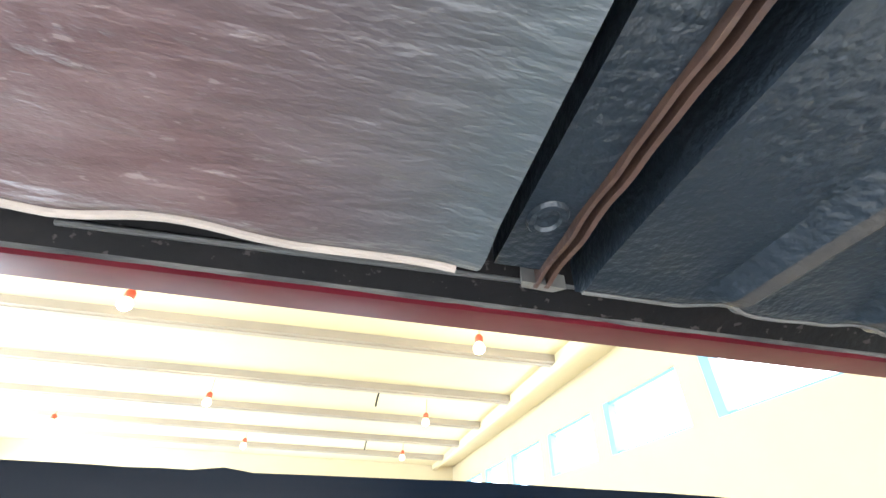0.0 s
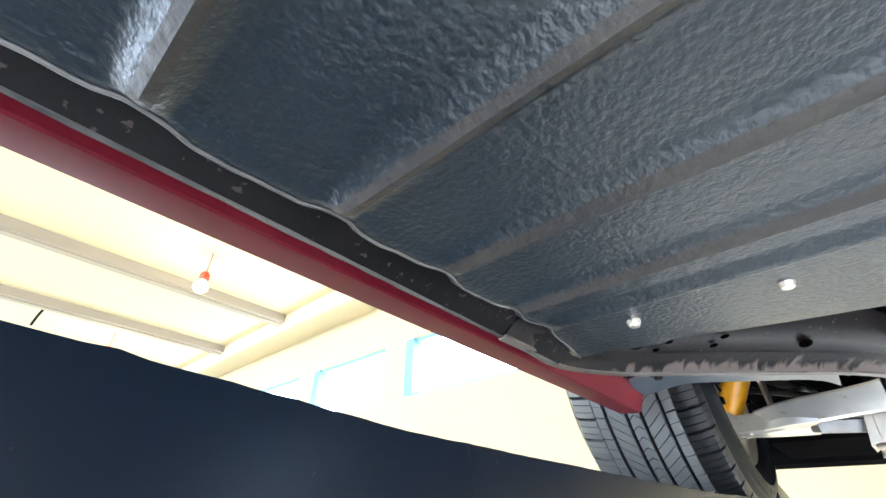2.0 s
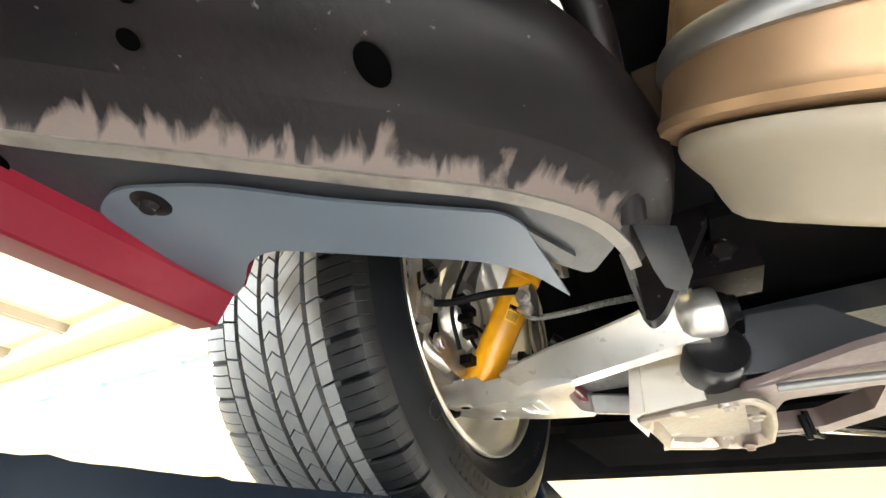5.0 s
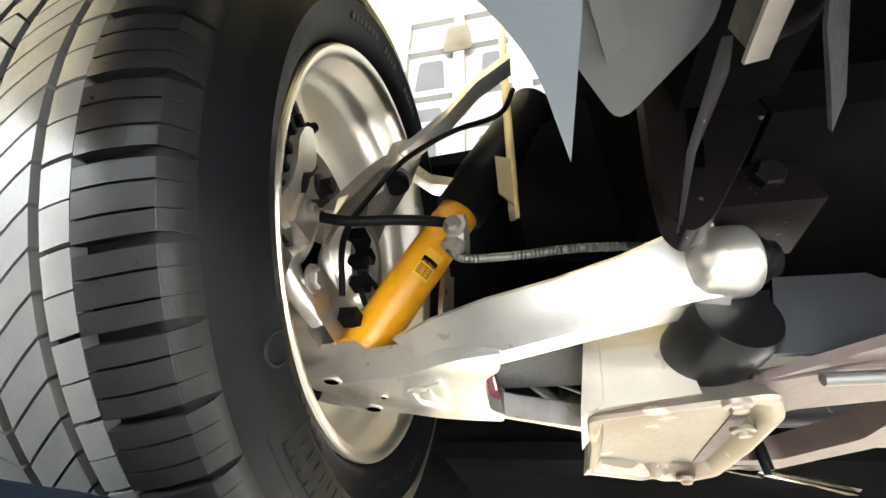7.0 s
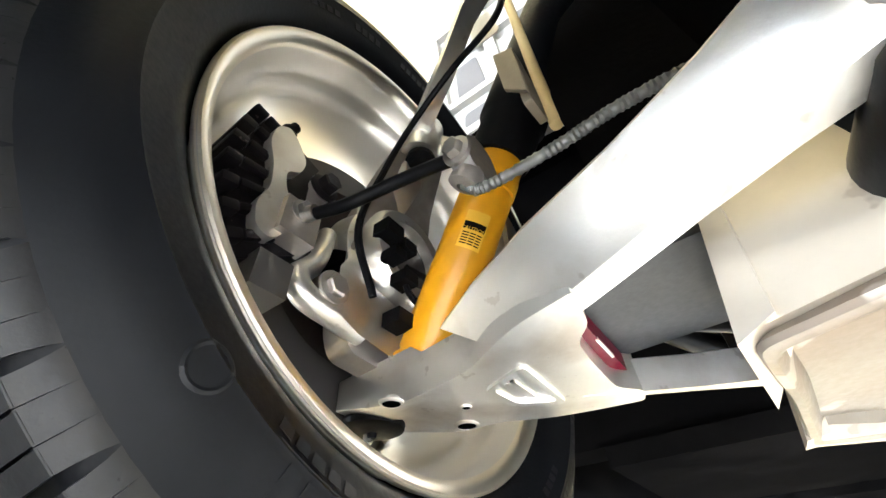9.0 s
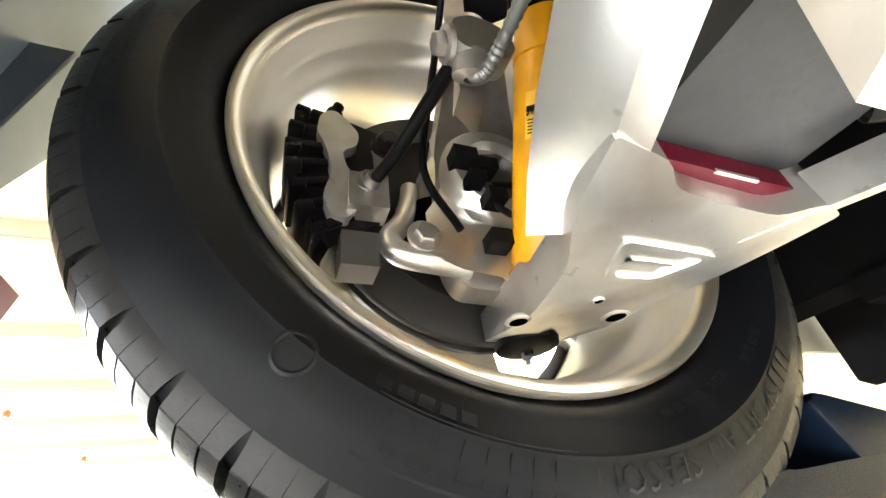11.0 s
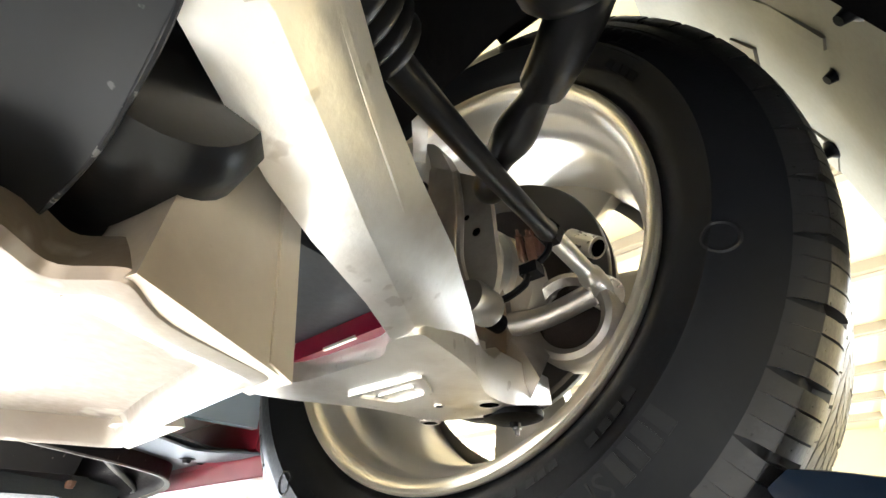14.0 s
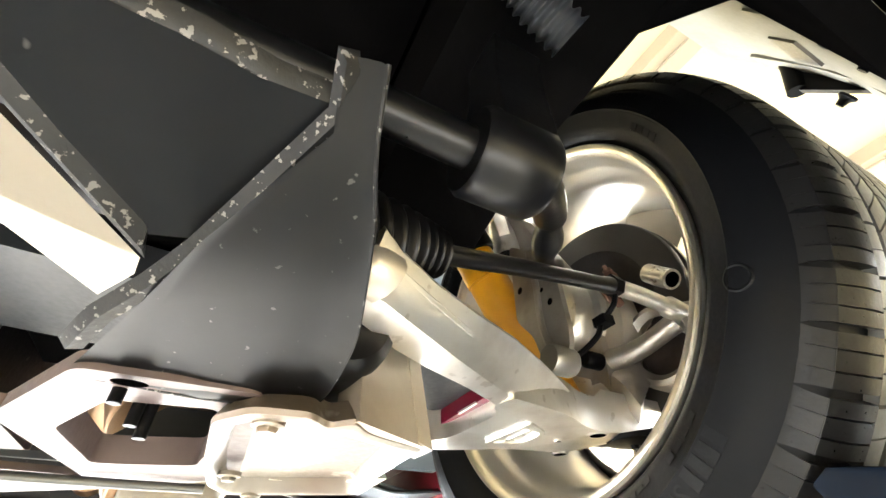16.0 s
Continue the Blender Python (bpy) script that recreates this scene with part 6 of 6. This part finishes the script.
part("folded_edge", loft([[(x, y - 0.003, z), (x - 0.002, y + 0.001, z - 0.004), (x - 0.004, y + 0.006, z - 0.002), (x, y + 0.004, z + 0.003)] for x, y, z in fold]), M_EDGE, fs, "folded bright-worn metal edge", bevel=0.0008)
part("upper_fold", loft([[(x, y - 0.004, z), (x - 0.002, y, z - 0.004), (x - 0.002, y + 0.006, z - 0.003), (x + 0.002, y + 0.004, z + 0.004)] for x, y, z in ((0.312, 0.29, 0.162), (0.309, 0.313, 0.1645), (0.304, 0.335, 0.167), (0.303, 0.356, 0.17))]), M_EDGE, duct, "worn rear fold of the duct", bevel=0.0008)
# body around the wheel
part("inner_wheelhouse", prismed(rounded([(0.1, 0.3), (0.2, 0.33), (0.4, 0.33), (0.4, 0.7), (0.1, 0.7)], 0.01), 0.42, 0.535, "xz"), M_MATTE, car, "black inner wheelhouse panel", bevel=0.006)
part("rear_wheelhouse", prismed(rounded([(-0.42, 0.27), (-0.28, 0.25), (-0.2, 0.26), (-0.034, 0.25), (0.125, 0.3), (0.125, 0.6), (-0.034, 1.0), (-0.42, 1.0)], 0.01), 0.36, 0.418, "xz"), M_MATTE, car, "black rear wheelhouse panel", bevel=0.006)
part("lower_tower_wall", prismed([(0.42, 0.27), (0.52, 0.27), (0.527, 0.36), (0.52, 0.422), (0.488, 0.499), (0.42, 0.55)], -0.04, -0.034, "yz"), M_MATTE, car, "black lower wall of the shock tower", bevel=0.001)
# the rim's yellow warmth is painted light, not its own paint
tower = part("shock_tower_rim", tubed([(-0.037, 0.53, 0.34), (-0.037, 0.53, 0.5), (-0.037, 0.528, 0.75), (-0.037, 0.525, 1.0)], 0.006, 10), M_TOWER, car, "pale rim of the shock tower, warm light in its colour")
part("tower_bracket", prismed(rounded([(-0.108, 0.352), (-0.075, 0.345), (-0.07, 0.3), (-0.106, 0.282)], 0.006), 0.53, 0.536, "xz"), M_CREAM, tower, "plain metal bracket beside the shock", bevel=0.001)
part("bracket_side", prismed([(0.53, 0.35), (0.546, 0.358), (0.544, 0.302), (0.53, 0.284)], -0.112, -0.109, "yz"), M_CREAM, tower, bevel=0.001)
part("frame_tongue", prismed(rounded([(0.417, 0.398), (0.446, 0.21), (0.449, 0.166), (0.442, 0.153), (0.43, 0.16), (0.388, 0.219), (0.294, 0.362), (0.29, 0.42)], [0.01, 0.03, 0.01, 0.008, 0.01, 0.02, 0.02, 0.01]), -0.208, -0.19, "yz"), M_FRAME, car, "black rounded frame tab with a slot", bevel=0.005)
# sliver on the tab, black for the shade in the slot
part("tab_slot", prismed(rounded([(0.42, 0.2), (0.428, 0.203), (0.41, 0.27), (0.402, 0.268)], 0.004), -0.2086, -0.2082, "yz"), M_HOLE, bpy.data.objects["frame_tongue"], "slot drawn as a flat black shade")
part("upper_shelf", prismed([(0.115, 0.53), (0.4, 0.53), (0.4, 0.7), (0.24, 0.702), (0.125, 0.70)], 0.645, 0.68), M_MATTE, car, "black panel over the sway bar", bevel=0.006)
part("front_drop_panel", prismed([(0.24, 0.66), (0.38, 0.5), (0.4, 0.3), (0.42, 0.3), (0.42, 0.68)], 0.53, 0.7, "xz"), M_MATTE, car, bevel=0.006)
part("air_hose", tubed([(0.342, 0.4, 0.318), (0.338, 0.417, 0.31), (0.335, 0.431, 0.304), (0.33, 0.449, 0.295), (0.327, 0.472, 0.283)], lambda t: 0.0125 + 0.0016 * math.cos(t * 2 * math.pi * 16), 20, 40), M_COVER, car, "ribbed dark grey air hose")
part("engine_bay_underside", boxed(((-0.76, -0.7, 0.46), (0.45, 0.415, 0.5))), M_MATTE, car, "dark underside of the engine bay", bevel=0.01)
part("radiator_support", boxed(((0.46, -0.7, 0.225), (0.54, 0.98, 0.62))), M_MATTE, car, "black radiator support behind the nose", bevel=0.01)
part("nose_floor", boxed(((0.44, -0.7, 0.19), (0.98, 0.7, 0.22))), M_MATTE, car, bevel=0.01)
part("front_air_dam", prismed([(0.88, 0.175), (0.93, 0.165), (0.98, 0.2), (0.98, 0.4), (0.88, 0.4)], -0.95, 0.95, "xz"), M_MATTE, car, "black front air dam", bevel=0.01)
prof = [(0.30, 0.78), (0.345, 0.68), (0.385, 0.56), (0.405, 0.45), (0.41, 0.3), (0.42, 0.3), (0.415, 0.45), (0.395, 0.565), (0.355, 0.685), (0.31, 0.785)]
wl = part("front_wheel_liner", prismed(prof, 0.70, 0.985, "xz"), M_LINER, car, "pale dusty wheel arch liner", bevel=0.002)
for p in ((0.373, 0.975, 0.535), (0.402, 0.95, 0.439), (0.405, 0.72, 0.392), (0.41, 0.82, 0.43)):
    part("liner_clip", turned([(0, -0.012), (0.005, -0.012), (0.007, -0.004), (0.012, 0), (0.012, 0.003)], (0, 0, 0), 12, "z", along(p, Vector(p) + Vector((1, 0, 0.3)))), M_BLACK, wl, "black push clip")
# the liner is not cut: a dark patch paints the recess shade
for a, b, y0, y1 in (((0.383, 0.56), (0.371, 0.6), 0.86, 0.925),):
    part("liner_recess", prismed([(a[0] - 0.002, a[1]), (b[0] - 0.002, b[1]), (b[0] + 0.003, b[1]), (a[0] + 0.003, a[1])], y0, y1, "xz"), M_DISC, wl, "flat dark patch as the shade of a liner recess")
part("liner_rib", prismed([(0.403, 0.44), (0.392, 0.52), (0.375, 0.58), (0.382, 0.585), (0.399, 0.525), (0.41, 0.44)], 0.78, 0.795, "xz"), M_LINER, wl, bevel=0.002)
part("liner_flange", prismed([(0.404, 0.43), (0.393, 0.52), (0.374, 0.59), (0.336, 0.69), (0.345, 0.695), (0.382, 0.6), (0.401, 0.525), (0.411, 0.43)], 0.945, 0.985, "xz"), M_LINER, wl, bevel=0.002)
part("fender_inner_panel", prismed([(0.315, 0.785), (0.36, 0.685), (0.4, 0.565), (0.42, 0.45), (0.43, 0.25), (0.98, 0.25), (0.98, 0.6), (0.5, 0.8)], 0.988, 1.0, "xz"), M_LINER, car, "cream unpainted inside of the front fender", bevel=0.003)
part("arch_lip", tubed([(0.372, 0.975, 0.86), (0.376, 0.975, 0.79), (0.375, 0.975, 0.735), (0.36, 0.975, 0.655), (0.343, 0.975, 0.597)], 0.013, 10), M_BLACK, car, "black rubber lip of the wheel arch")
part("arch_gusset", prismed([(0.362, 0.655), (0.395, 0.70), (0.42, 0.6), (0.4, 0.51), (0.345, 0.597)], 0.972, 0.984, "xz"), M_BLACK, car, "black recessed gusset beside the arch lip", bevel=0.002)
rear = [(-0.405, 0.21), (-0.415, 0.3), (-0.41, 0.45), (-0.375, 0.6), (-0.32, 0.72), (-0.33, 0.73), (-0.39, 0.61), (-0.425, 0.45), (-0.43, 0.3), (-0.42, 0.21)]
part("rear_wheel_liner", prismed(rear, 0.60, lambda u, v: min(0.96, 0.80 + max(0, v - 0.24) * 0.42), "xz"), M_REARLINER, car, "blue-grey glossy rear wheel liner", bevel=0.002)


def bonnet():
    """The raised bonnet leans over the engine; its moulded underside has ribs, flat grey patches that paint the shade
    of pockets, and a hinge plate.
    """
    def lean(v):
        return 0.66 - 0.12 * (v - 0.7)

    b = part("open_bonnet", prismed([(lean(0.7), 0.7), (lean(0.7) + 0.03, 0.7), (lean(2.3) + 0.03, 2.3), (lean(2.3), 2.3)], -1.0, 1.05, "xz"), M_HOOD, car, "pale underside of the raised bonnet", bevel=0.01)
    for y0, y1 in ((0.97, 1.04), (0.7, 0.75), (0.42, 0.5), (-0.1, 0.1), (-0.6, -0.5)):
        part("stiffener", prismed([(lean(0.75) - 0.03, 0.75), (lean(0.7), 0.7), (lean(2.3), 2.3), (lean(2.25) - 0.03, 2.25)], y0, y1, "xz"), M_HOOD, b, bevel=0.01)
    for z in (0.9, 1.12, 1.42, 1.62, 1.95, 2.2):
        part("cross_stiffener", boxed(((lean(z) - 0.028, -0.95, z), (lean(z) + 0.01, 1.0, z + 0.045))), M_HOOD, b, bevel=0.008)
    for y, z, w, h in ((0.86, 1.27, 0.05, 0.1), (0.6, 1.27, 0.06, 0.1), (0.86, 1.78, 0.07, 0.12), (0.58, 1.78, 0.05, 0.12), (0.86, 1.02, 0.07, 0.05), (0.58, 1.02, 0.05, 0.05), (0.86, 1.53, 0.07, 0.04)):
        # a proud plate, not a hollow: its darker grey paints the recess shade
        part("pocket", prismed(rounded([(y - w, z - h), (y + w, z - h), (y + w * 0.8, z + h), (y - w * 0.8, z + h)], 0.02), lambda u, v: lean(v) - 0.004, lambda u, v: lean(v) + 0.004, "yz"), M_POCKET, b, "flat grey patch as the shade of a pocket", bevel=0.002)
    part("hinge_plate", prismed(rounded([(0.66, 1.9), (0.8, 1.9), (0.78, 2.1), (0.68, 2.1)], 0.03), lambda u, v: lean(v) - 0.036, lambda u, v: lean(v) - 0.03, "yz"), M_STEEL, b, "bright bolted hinge plate", bevel=0.002)
    return b


# bonnet grey darkened to stand for shade in the pockets
M_POCKET = material("pocket_recess_shade", (0.09, 0.09, 0.1), 0.5, 0, 6, 0.2, 150, 0.1)
bonnet()
